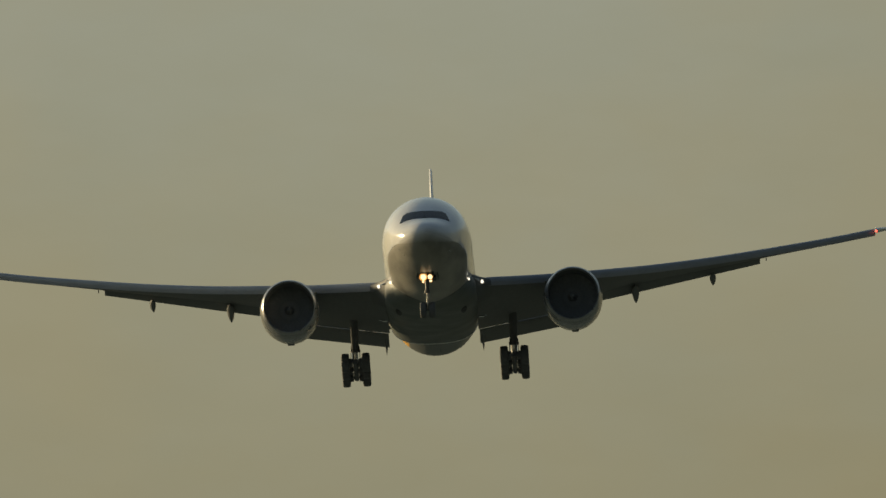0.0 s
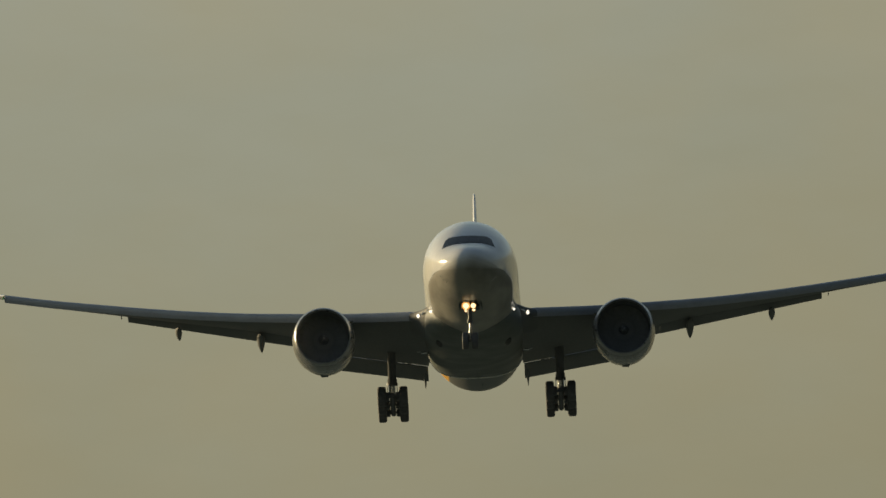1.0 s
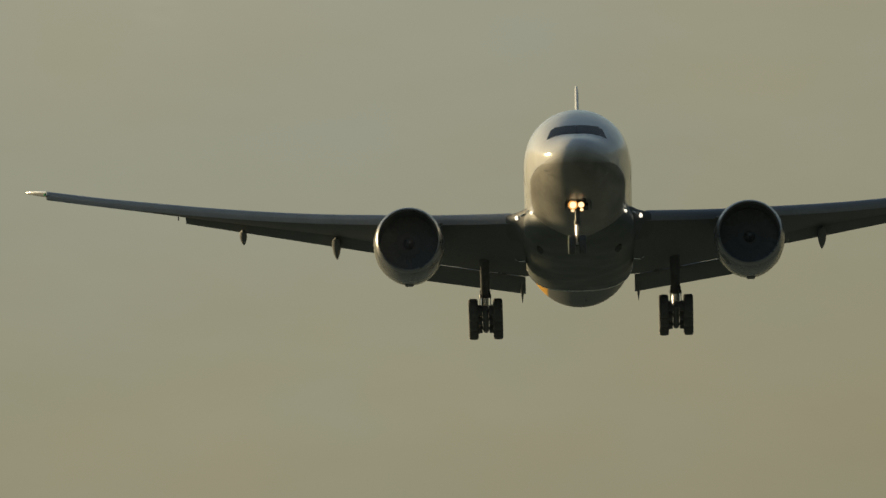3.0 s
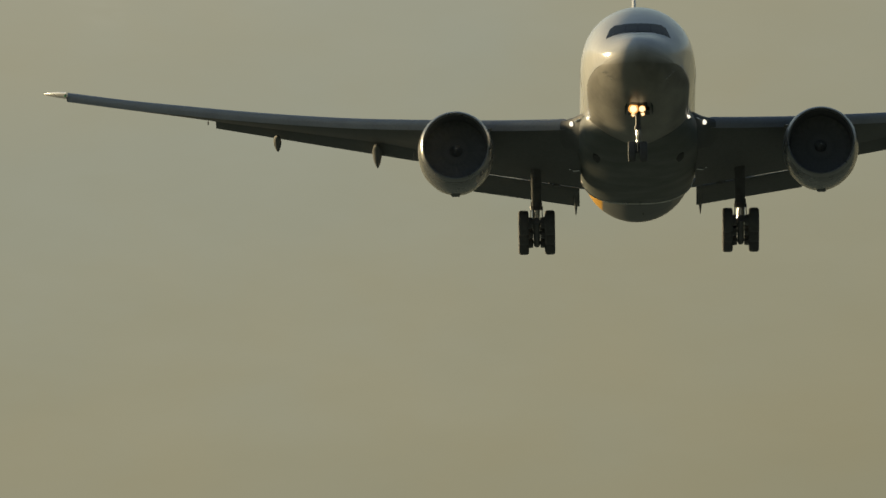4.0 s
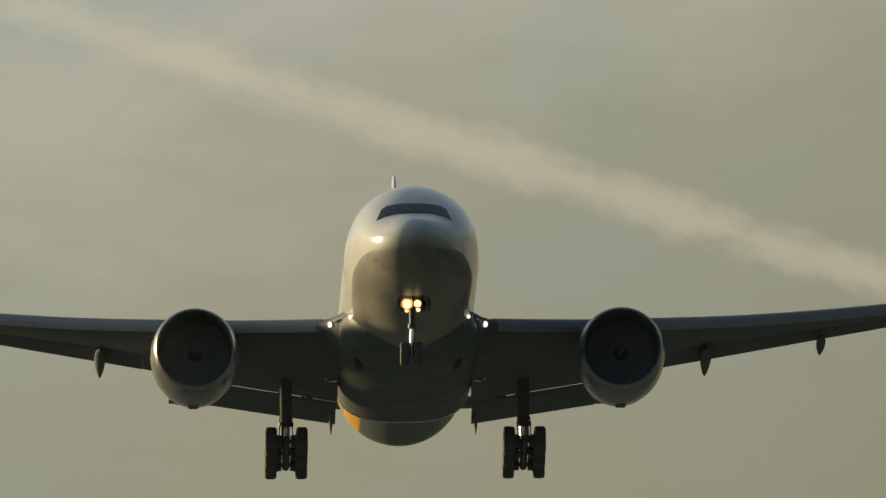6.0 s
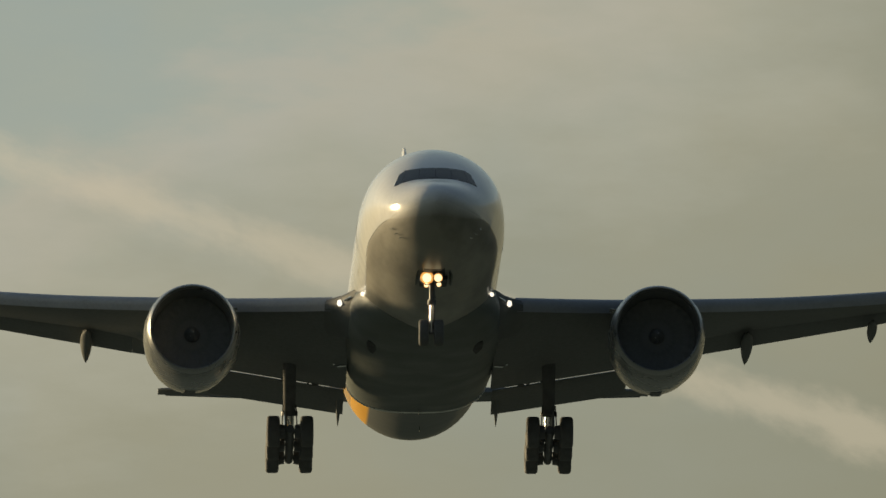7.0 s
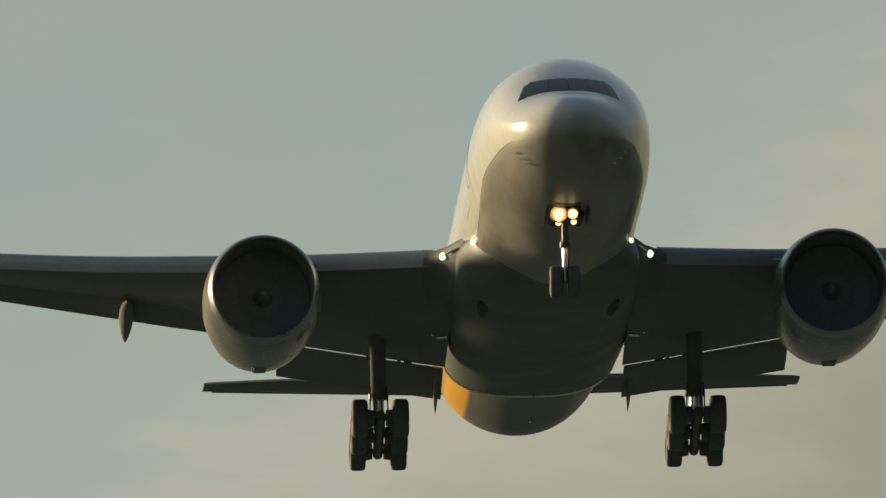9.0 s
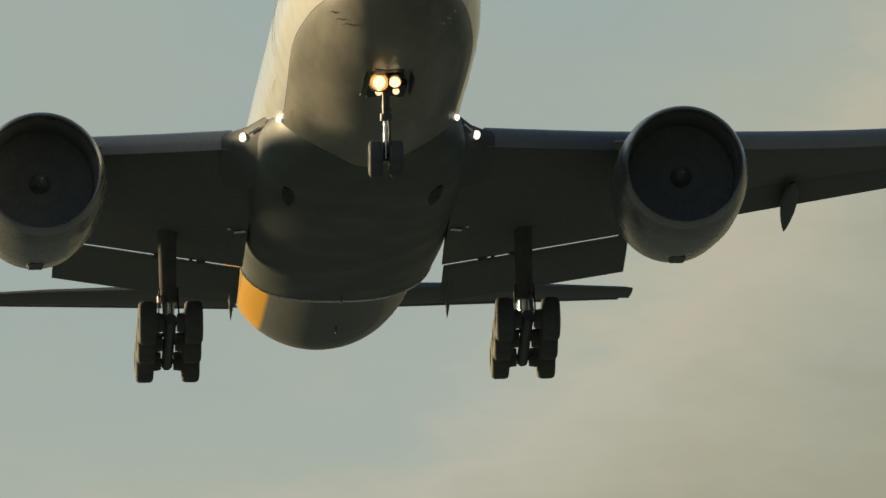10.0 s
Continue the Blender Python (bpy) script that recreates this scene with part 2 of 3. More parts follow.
M_GREEN = material("green_navigation_lens", (0.05, 0.4, 0.15), 0.2)
# ground stays out of view; lightened to throw light up onto the undersides
M_GROUND = material("bounce_ground", (0.215, 0.252, 0.224), 1.0, 0, 0, 0.35, 0.02, spec=0.0)

# ---- mesh helpers ----


def part(name, bm, mat, parent=None, label="", smooth=35.0):
    """Links a bmesh as ONE mesh object under a thing or under a part."""
    bmesh.ops.recalc_face_normals(bm, faces=bm.faces[:])
    me = bpy.data.meshes.new(name)
    bm.to_mesh(me)
    bm.free()
    me.materials.append(mat)
    if smooth:
        me.shade_smooth()
        me.set_sharp_from_angle(angle=radians(smooth))
    ob = new(name, me)
    ob.parent = parent
    return tagged(ob, label)


def shared(name, me, m, parent):
    ob = new(name, me)
    ob.parent = parent
    ob.matrix_basis = m
    return ob


def loft(rings, cap=True, closed=True, bm=None):
    """Skin over rings of equal length."""
    bm = bm or bmesh.new()
    vs = [[bm.verts.new(p) for p in r] for r in rings]
    n = len(rings[0])
    for a, b in zip(vs, vs[1:]):
        for i in range(n if closed else n - 1):
            j = (i + 1) % n
            bm.faces.new((a[i], a[j], b[j], b[i]))
    if cap:
        bm.faces.new(vs[0][::-1])
        bm.faces.new(vs[-1])
    return bm


def tube(a, b, r0, r1=None, n=16, bm=None):
    a, b = Vector(a), Vector(b)
    r1 = r0 if r1 is None else r1
    q = (b - a).to_track_quat("Z", "Y")
    rings = []
    for p, r in ((a, r0), (b, r1)):
        rings.append([p + q @ Vector((r * math.cos(2 * math.pi * i / n), r * math.sin(2 * math.pi * i / n), 0)) for i in range(n)])
    return loft(rings, bm=bm)


def spin(profile, axis_at, n=64, closed_profile=True, bm=None):
    """Turn a profile of (y, radius) round an axis along Y through (x, z)."""
    x0, z0 = axis_at
    bm = bm or bmesh.new()
    vs = [[bm.verts.new((x0 + r * math.cos(a), y, z0 + r * math.sin(a))) for y, r in profile] for a in (2 * math.pi * i / n for i in range(n))]
    k = len(profile)
    for i in range(n):
        a, b = vs[i], vs[(i + 1) % n]
        for j in range(k if closed_profile else k - 1):
            bm.faces.new((a[j], a[(j + 1) % k], b[(j + 1) % k], b[j]))
    return bm


def box(cx, cy, cz, sx, sy, sz, bevel=0.0, bm=None):
    bm = bm or bmesh.new()
    made = bmesh.ops.create_cube(bm, size=1.0, matrix=Matrix.Translation((cx, cy, cz)) @ Matrix.Diagonal((sx, sy, sz, 1)))
    if bevel:
        edges = list({e for v in made["verts"] for e in v.link_edges})
        bmesh.ops.bevel(bm, geom=edges, offset=bevel, segments=2, affect="EDGES")
    return bm


def smooth_table(table):
    """A smooth curve through rows of (x, values...)."""
    xs = np.array([r[0] for r in table], float)
    vs = np.array([r[1:] for r in table], float)
    h = np.diff(xs)[:, None]
    d = np.diff(vs, axis=0) / h
    m = np.zeros_like(vs)
    m[1:-1] = np.where(d[:-1] * d[1:] > 0, 2 * d[:-1] * d[1:] / np.where(np.abs(d[:-1] + d[1:]) < 1e-9, 1, d[:-1] + d[1:]), 0)
    m[0], m[-1] = d[0], d[-1]

    def at(x):
        x = min(max(x, xs[0]), xs[-1])
        i = min(int(np.searchsorted(xs, x, side="right")) - 1, len(xs) - 2)
        s = (x - xs[i]) / (xs[i + 1] - xs[i])
        hh = h[i, 0]
        return ((2 * s ** 3 - 3 * s ** 2 + 1) * vs[i] + (s ** 3 - 2 * s ** 2 + s) * hh * m[i]
                + (3 * s ** 2 - 2 * s ** 3) * vs[i + 1] + (s ** 3 - s ** 2) * hh * m[i + 1])
    return at


# ---- the setting ----


def make_ground():
    bm = bmesh.new()
    rings = [[(r * math.cos(2 * math.pi * i / 64), r * math.sin(2 * math.pi * i / 64), 0) for i in range(64)] for r in (5, 60, 300, 1200, 4900)]
    loft(rings, cap=False, bm=bm)
    bm.faces.new([v for v in bm.verts][:64])
    ob = part("ground", bm, M_GROUND, smooth=0)
    tagged(ob, "wide unseen ground below the approach, pale grey-green to light the undersides", "ground", kind="structure")


make_ground()

# ---- the aircraft: x across, y aft from the nose, z up; metres ----
airliner = tagged(new("airliner"), "white and grey twin-engine jet airliner with yellow rear, gear down, flying", "airplane")

# y, half width, top, bottom
FUSELAGE = smooth_table([
    (0.0, 0.03, -0.66, -0.72), (0.12, 0.42, -0.34, -1.10), (0.35, 0.74, -0.12, -1.42), (0.8, 1.14, 0.08, -1.78), (1.5, 1.56, 0.29, -2.12),
    (2.3, 1.90, 0.52, -2.36), (3.0, 2.12, 0.86, -2.50), (3.9, 2.36, 1.30, -2.64), (5.0, 2.54, 1.80, -2.77), (6.5, 2.73, 2.31, -2.93),
    (8.5, 2.88, 2.72, -3.09), (11.0, 2.96, 2.94, -3.19), (13.5, 2.98, 2.98, -3.22), (46.0, 3.02, 2.98, -3.25), (48.0, 2.98, 2.98, -3.18),
    (50.0, 2.82, 2.94, -2.90), (54.0, 2.25, 2.78, -1.85), (58.0, 1.45, 2.50, -0.65), (61.0, 0.75, 2.20, 0.25), (62.9, 0.12, 1.80, 0.80)])


def hull_split(y, t, b):
    """The height at which a section is widest."""
    k = min(y / 12, 1.0)
    return (t + b) / 2 * (1 - k) - 0.15 * k + (0.28 * math.sin(math.pi * y / 9) if y < 9 else 0)


def hull_point(y, a):
    """A point of the fuselage skin: the angle runs from the right side upwards."""
    w, t, b = FUSELAGE(y)
    split = hull_split(y, t, b)
    c, s = math.cos(a), math.sin(a)
    return Vector((w * c, y, split + (t - split if s > 0 else split - b) * s))


def hull_y(x, z):
    """The station at which the nose reaches (x, z) as seen from ahead."""
    lo, hi = 0.0, 12.0
    for _ in range(40):
        y = (lo + hi) / 2
        w, t, b = FUSELAGE(y)
        split = hull_split(y, t, b)
        h = t - split if z > split else split - b
        if (x / w) ** 2 + ((z - split) / h) ** 2 > 1:
            lo = y
        else:
            hi = y
    return hi


def make_fuselage():
    ys = [0.0, 0.03, 0.07, 0.12, 0.18, 0.26, 0.35, 0.46, 0.6, 0.8, 1.0, 1.25, 1.5, 1.75, 2.0, 2.3, 2.6, 3.0, 3.4, 3.9, 4.4, 5, 5.7, 6.5, 7.5, 8.5, 9.7, 11, 12.2, 13.5]
    ys += [13.5 + 1.5 * i for i in range(1, 21)] + [45, 46, 47, 48, 49, 50, 51, 52, 53, 54, 55, 56, 57, 58, 59, 60, 61, 62, 62.9]
    n = 96
    bm = loft([[hull_point(y, 2 * math.pi * i / n) for i in range(n)] for y in ys])
    body = part("fuselage", bm, M_FUSELAGE, airliner, "glossy white fuselage with grey belly and yellow rear")
    return body


fuselage = make_fuselage()


def skin_patch(name, quad, mat, parent, lift=0.012, nu=8, nv=6, label=""):
    """A pane on the nose, from its corners (x, z) seen from ahead: two upper, two lower."""
    (ax, az), (bx, bz), (cx, cz), (dx, dz) = quad
    outer, inner = [], []
    for j in range(nv + 1):
        v = j / nv
        for i in range(nu + 1):
            u = i / nu
            x = (ax * (1 - u) + bx * u) * (1 - v) + (dx * (1 - u) + cx * u) * v
            z = (az * (1 - u) + bz * u) * (1 - v) + (dz * (1 - u) + cz * u) * v
            y = hull_y(x, z)
            e = 0.01
            nrm = Vector((hull_y(x + e, z) - hull_y(x - e, z), -2 * e, hull_y(x, z + e) - hull_y(x, z - e))).normalized()
            p = Vector((x, y, z))
            outer.append(p + nrm * lift)
            inner.append(p - nrm * 0.03)
    bm = bmesh.new()
    va = [bm.verts.new(p) for p in outer]
    vb = [bm.verts.new(p) for p in inner]
    k = nu + 1
    for j in range(nv):
        for i in range(nu):
            bm.faces.new((va[j * k + i], va[j * k + i + 1], va[(j + 1) * k + i + 1], va[(j + 1) * k + i]))
            bm.faces.new((vb[j * k + i], vb[(j + 1) * k + i], vb[(j + 1) * k + i + 1], vb[j * k + i + 1]))
    rim = [i for i in range(k)] + [j * k + nu for j in range(1, nv + 1)] + [nv * k + i for i in range(nu - 1, -1, -1)] + [j * k for j in range(nv - 1, 0, -1)]
    for a, b in zip(rim, rim[1:] + rim[:1]):
        bm.faces.new((va[a], va[b], vb[b], vb[a]))
    return part(name, bm, mat, parent, label)


def make_cockpit():
    skin_patch("window_surround", [(-1.22, 1.14), (1.22, 1.14), (1.30, 0.54), (-1.30, 0.54)], M_SEAL, fuselage, 0.004, 24, 6)
    for s in (-1, 1):
        skin_patch("cockpit_window", [(s * 0.012, 1.20), (s * 0.60, 1.19), (s * 0.66, 0.575), (s * 0.012, 0.625)], M_GLASS, fuselage, 0.008, label="dark front windscreen pane")
        skin_patch("cockpit_window", [(s * 0.615, 1.19), (s * 1.14, 1.13), (s * 1.34, 0.43), (s * 0.675, 0.57)], M_GLASS, fuselage, 0.008, label="dark side windscreen pane")
        skin_patch("cockpit_window", [(s * 1.155, 1.125), (s * 1.42, 0.95), (s * 1.66, 0.30), (s * 1.355, 0.42)], M_GLASS, fuselage, 0.008, label="dark rear cockpit pane")
        # probes on the flank of the nose
        for x, z in ((1.74, -1.43), (1.57, -1.65), (1.39, -1.82)):
            y = hull_y(x, z)
            bm = tube((s * x, y, z), (s * (x + 0.07), y - 0.02, z - 0.04), 0.025, 0.02, 8)
            tube((s * (x + 0.07), y + 0.02, z - 0.04), (s * (x + 0.07), y - 0.16, z - 0.05), 0.02, 0.012, 8, bm=bm)
            part("air_data_probe", bm, M_CHROME, fuselage, "short bare metal probe")


make_cockpit()


def hull_strip(name, path, width, mat, parent, label=""):
    """A thin raised band on the skin along a path of (station, angle)."""
    bm = bmesh.new()
    rows = []
    for k, (y, a) in enumerate(path):
        y0, a0 = path[max(k - 1, 0)]
        y1, a1 = path[min(k + 1, len(path) - 1)]
        p = hull_point(y, a)
        along = (hull_point(y1, a1) - hull_point(y0, a0)).normalized()
        nrm = (hull_point(y, a + 0.02) - hull_point(y, a - 0.02)).cross(hull_point(y + 0.05, a) - hull_point(y - 0.05, a)).normalized()
        if nrm.x * p.x < 0:
            nrm = -nrm
        side = along.cross(nrm) * width / 2
        rows.append([p - side + nrm * 0.002, p - side + nrm * 0.008, p + side + nrm * 0.008, p + side + nrm * 0.002])
    loft(rows, bm=bm)
    return part(name, bm, mat, parent, label)


def make_hull_details():
    for s in (-1, 1):
        turn = (lambda a: a) if s > 0 else (lambda a: math.pi - a)
        # entry door seam
        ya, yb, lo, hi = 12.0, 13.07, -0.20, 0.45
        path = [(ya, lo + (hi - lo) * i / 10) for i in range(11)] + [(ya + (yb - ya) * i / 6, hi) for i in range(1, 7)] + [(yb, hi - (hi - lo) * i / 10) for i in range(1, 11)] + [(yb - (yb - ya) * i / 6, lo) for i in range(1, 7)]
        door = hull_strip("entry_door", [(y, turn(a)) for y, a in path], 0.014, M_SEAM, fuselage, "grey seam of the closed entry door")
        hull_strip("door_handle", [(12.4, turn(0.10)), (12.65, turn(0.10))], 0.04, M_SEAM, door)
        # lower hold door
        path = [(14.6, -0.66), (14.6, -0.32), (16.4, -0.32), (16.4, -0.66), (14.6, -0.66)]
        hull_strip("hold_door", [(y, turn(a)) for y, a in path], 0.016, M_SEAM, fuselage, "grey seam of the closed hold door")
    for x, y, z in ((0.1, 36.6, -3.62), (0.3, 44.0, -3.22)):
        rings = [[(x - 0.02, y, z), (x + 0.02, y, z), (x + 0.02, y + 0.35, z), (x - 0.02, y + 0.35, z)], [(x - 0.008, y + 0.15, z - 0.20), (x + 0.008, y + 0.15, z - 0.20), (x + 0.008, y + 0.36, z - 0.20), (x - 0.008, y + 0.36, z - 0.20)]]
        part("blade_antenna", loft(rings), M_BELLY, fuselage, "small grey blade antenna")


make_hull_details()


def make_fairing():
    """Wing-to-body fairing, flat below, ending in a step with a pale edge that imitates reflected sky."""
    prof = smooth_table([(16.5, 2.0, -3.12), (18.5, 2.70, -3.34), (21, 3.04, -3.54), (25, 3.16, -3.63), (32, 3.17, -3.65), (34, 3.15, -3.63), (36.0, 3.07, -3.61), (37.9, 2.97, -3.55)])

    def section(y, grow=0.0, n=48):
        w, b = prof(y)
        ring = []
        for i in range(n):
            a = 2 * math.pi * i / n
            c, q = math.cos(a), math.sin(a)
            e = 0.74
            x = (w + grow) * math.copysign(abs(c) ** e, c)
            z = -1.75 + (1.75 + b - grow) * abs(q) ** e if q < 0 else -1.75 + 0.9 * abs(q) ** e
            ring.append((x, y, z))
        return ring
    stations = [16.5, 17.2, 18, 19, 20, 21, 22.5, 24, 26, 28, 30, 32, 34, 35.5, 36.3, 37, 37.5, 37.9]
    fairing = part("belly_fairing", loft([section(y) for y in stations]), M_BELLY, airliner, "rounded belly fairing between the wings, its grey deepened for shade")
    # pale metal tube along the rear edge, only below, imitating the sky's reflection
    rim = section(37.9)[24:] + [section(37.9)[0]]
    bm = None
    for p, q in zip(rim, rim[1:]):
        bm = tube(p, q, 0.048, 0.048, 8, bm=bm)
    part("fairing_sky_rim", bm, M_SKY_RIM, fairing, "pale rear edge imitating reflected sky")
    # ram air scoops low in the front of the fairing
    for s in (-1, 1):
        rings = []
        for y, w, h in ((20.9, 0.22, 0.08), (21.2, 0.27, 0.11), (22.1, 0.24, 0.09), (22.9, 0.05, 0.02)):
            rings.append([(s * 2.12 + w * math.cos(a), y, -3.16 - 0.10 * (y - 20.9) + h * math.sin(a)) for a in (2 * math.pi * j / 16 for j in range(16))])
        part("air_scoop", loft(rings), M_SEAL, fairing, "dark ram-air scoop in the belly")


make_fairing()

# ---- wings ----
TOP = smooth_table([(2.5, -1.10), (3.85, -1.0), (7.83, -0.65), (11.2, -0.26), (14.6, 0.17), (17.7, 0.66), (20.8, 1.22), (23.9, 1.84), (27, 2.48), (30.1, 3.20), (32.4, 3.70)])
REAR = smooth_table([(2.9, 34.0, -3.19), (3.34, 34.0, -3.12), (7.82, 34.0, -2.40), (8.68, 34.0, -2.262), (8.9, 34.2, -2.0), (9.7, 34.5, -1.75), (11.8, 35.6, -0.80), (16, 37.2, 0.10), (22.2, 39.5, 1.34), (26, 41.2, 2.18), (30.1, 43.1, 3.08)])


def front(x):
    return 22.75 + (x - 3.45) * 0.676


def foil(y0, z0, y1, z1, thick, n=14):
    """A closed section from its leading edge to its trailing edge, with that depth."""
    pts = []
    c = math.hypot(y1 - y0, z1 - z0)
    ux, uz = (y1 - y0) / c, (z1 - z0) / c
    for k in range(2 * n):
        up = k < n
        s = (1 - math.cos(math.pi * (k if up else 2 * n - k) / n)) / 2
        t = 2.97 * math.sqrt(s) - 1.26 * s - 3.52 * s * s + 2.84 * s ** 3 - 1.03 * s ** 4
        h = thick * (t * (0.62 if up else -0.38)) + (0.012 if up else -0.0)
        pts.append((y0 + ux * s * c - uz * h, z0 + uz * s * c + ux * h))
    return pts


def make_wing(s):
    wing_stations = [3.0, 3.4, 5, 6.5, 7.82, 8.68, 8.9, 9.7, 10.7, 11.8, 13.5, 16, 18, 20, 22.2, 24, 26, 28, 29.4, 30.1]
    rings = []
    for x in wing_stations:
        yr, zr = REAR(x)
        zt = TOP(x)[0]
        lead = 0.42 if x > 4.0 else 0.12
        rings.append([(s * x, y, z) for y, z in foil(front(x) + lead, zt - 0.34, yr, zr, 0.60 - 0.011 * x if x > 4 else 0.8)])
    wing = part("wing", loft(rings), M_WING, airliner, "grey swept wing bending upwards")
    # raked tip
    rings = []
    for x, y0, y1, z, th in ((30.12, 40.8, 43.1, 3.16, 0.26), (30.45, 41.4, 43.3, 3.25, 0.23), (30.8, 42.2, 43.7, 3.37, 0.20), (31.15, 43.1, 44.1, 3.49, 0.14), (31.35, 43.7, 44.2, 3.57, 0.06)):
        rings.append([(s * x, y, zz) for y, zz in foil(y0, z - 0.05, y1, z - 0.02, th, 8)])
    part("raked_wingtip", loft(rings), M_TIP, wing, "bright raked wing tip")
    bm = spin([(40.55, 0.01), (40.58, 0.05), (40.68, 0.07), (40.85, 0.07), (40.9, 0.01)], (s * 30.16, 3.0), 16, False)
    part("navigation_light", bm, M_RED if s > 0 else M_GREEN, wing, "red wing-tip light" if s > 0 else "green wing-tip light")
    # slats, drooped ahead of the leading edge
    spans = [(3.74, 8.590), (8.594, 10.29), (10.294, 13.68), (13.684, 17.08), (17.084, 20.48), (20.484, 23.88), (23.884, 27.08), (27.084, 30.05)]
    shape = [(0.95, 0.02), (0.55, 0.035), (0.25, 0.0), (0.08, -0.09), (0.0, -0.23), (0.03, -0.42), (0.13, -0.60), (0.19, -0.58), (0.20, -0.42), (0.26, -0.26), (0.42, -0.12), (0.95, -0.02)]
    for a, b in spans:
        rings = []
        for i in range(5):
            x = a + (b - a) * i / 4
            k = 1.0 - 0.006 * (x - 4)
            rings.append([(s * x, front(x) + y * k, TOP(x)[0] + z * k) for y, z in shape])
        part("slat", loft(rings), M_SLAT, wing, "extended leading-edge slat")
    # flaps: section from nose to trailing edge at both ends
    def flap(name, ends, thick, label):
        rings = []
        (xa, *fa), (xb, *fb) = ends
        for i in range(5):
            u = i / 4
            y0, z0, y1, z1 = (p * (1 - u) + q * u for p, q in zip(fa, fb))
            rings.append([(s * (xa + (xb - xa) * u), y, z) for y, z in foil(y0, z0, y1, z1, thick, 8)])
        part(name, loft(rings), M_FLAP, wing, label)
    flap("inboard_flap", ((3.07, 34.06, -3.215, 36.8, -3.81), (8.64, 34.06, -2.318, 36.8, -2.94)), 0.22, "lowered inboard trailing-edge flap")
    flap("flaperon", ((8.72, 33.9, -1.60, 36.6, -1.78), (11.775, 35.1, -0.70, 37.5, -1.15)), 0.2, "drooped flaperon behind the engine")
    flap("outboard_flap", ((11.78, 35.1, -0.66, 37.5, -1.16), (22.2, 39.1, 1.33, 40.5, 1.11)), 0.2, "lowered outboard trailing-edge flap")
    flap("aileron", ((22.3, 39.5, 1.40, 40.7, 1.58), (29.6, 42.8, 3.00, 43.7, 3.13)), 0.08, "thin drooped aileron")
    # supports that fill the slot here and there
    for x0, x1 in ((5.05, 5.66), (4.50, 4.60), (4.12, 4.38)):
        xm = (x0 + x1) / 2
        zz = -3.12 + (xm - 3.34) * 0.1607
        part("flap_support", box(s * xm, 34.15, zz - 0.03, x1 - x0, 0.5, 0.16, 0.01), M_FLAP, wing)
    part("flap_hinge", box(s * 22.62, 39.9, 1.33, 0.06, 0.3, 0.20, 0.02), M_FLAP, wing)
    # chrome rods added at the root, ahead of the slot, to give bright glints
    bm = tube((s * 3.06, 30.1, -2.79), (s * 3.40, 30.2, -2.80), 0.05, 0.05, 10)
    tube((s * 3.52, 30.0, -2.74), (s * 3.60, 30.0, -2.73), 0.04, 0.04, 10, bm=bm)
    part("root_glint_rod", bm, M_CHROME, wing, "short chrome rod standing in for a glint")
    # flap track fairings
    for x, y0, y1, z0, z1, w, d in ((13.69, 34.4, 39.15, -0.72, -1.32, 0.25, 0.46), (18.95, 36.4, 39.98, 0.10, -0.26, 0.21, 0.36), (3.27, 34.6, 36.55, -3.3, -4.36, 0.10, 0.30), (8.5, 31.5, 36.3, -1.9, -2.8, 0.16, 0.3)):
        rings = []
        for i in range(13):
            u = i / 12
            r = max(0.03, math.sin(math.pi * u ** 0.8) ** 0.7)
            cz = z0 + (z1 - z0) * u ** 1.6
            y = y0 + (y1 - y0) * u
            rings.append([(s * x + w * r * math.cos(a), y, cz + d * r * (0.6 * math.sin(a) if math.sin(a) > 0 else 0.55 * math.sin(a))) for a in (2 * math.pi * j / 16 for j in range(16))])
        part("flap_track_fairing", loft(rings), M_FLAP, wing, "canoe-shaped flap track fairing")
    # root glove with its lamps
    rings = []
    for x, ya, zt, zb in ((2.4, 19.6, -0.95, -2.3), (2.9, 20.6, -0.98, -2.2), (3.3, 21.9, -1.0, -1.95), (3.7, 22.7, -1.0, -1.75), (4.06, 23.1, -0.99, -1.66)):
        rings.append([(s * x, y, z) for y, z in ((ya + 3.5, zt), (ya + 0.7, zt - 0.02), (ya + 0.15, zt - 0.14), (ya, zt - 0.32), (ya + 0.12, zt - 0.55), (ya + 0.6, zb), (ya + 3.5, zb - 0.4))])
    part("wing_root_fillet", loft(rings), M_FILLET, wing, "glossy fillet where wing meets fuselage")
    # chrome tubes added to draw the streak of glints beside the root lamp
    bm = tube((s * 3.28, 21.62, -1.40), (s * 3.02, 20.72, -1.38), 0.035, 0.03, 10)
    tube((s * 2.86, 20.25, -1.36), (s * 2.70, 19.95, -1.20), 0.03, 0.03, 10, bm=bm)
    part("root_glint_strip", bm, M_CHROME, wing, "chrome strip added for the glint along the root edge")
    for x, y, z, r in ((3.45, 22.1, -1.41, 0.12), (2.63, 17.3, -1.78, 0.075)):
        bm = spin([(y - 0.02, 0.005), (y, r * 0.7), (y + 0.03, r), (y + 0.25, r), (y + 0.25, 0.005)], (s * x, z), 20, False)
        part("landing_light", bm, M_LAMP, wing, "lit round white wing-root lamp")


for s in (-1, 1):
    make_wing(s)

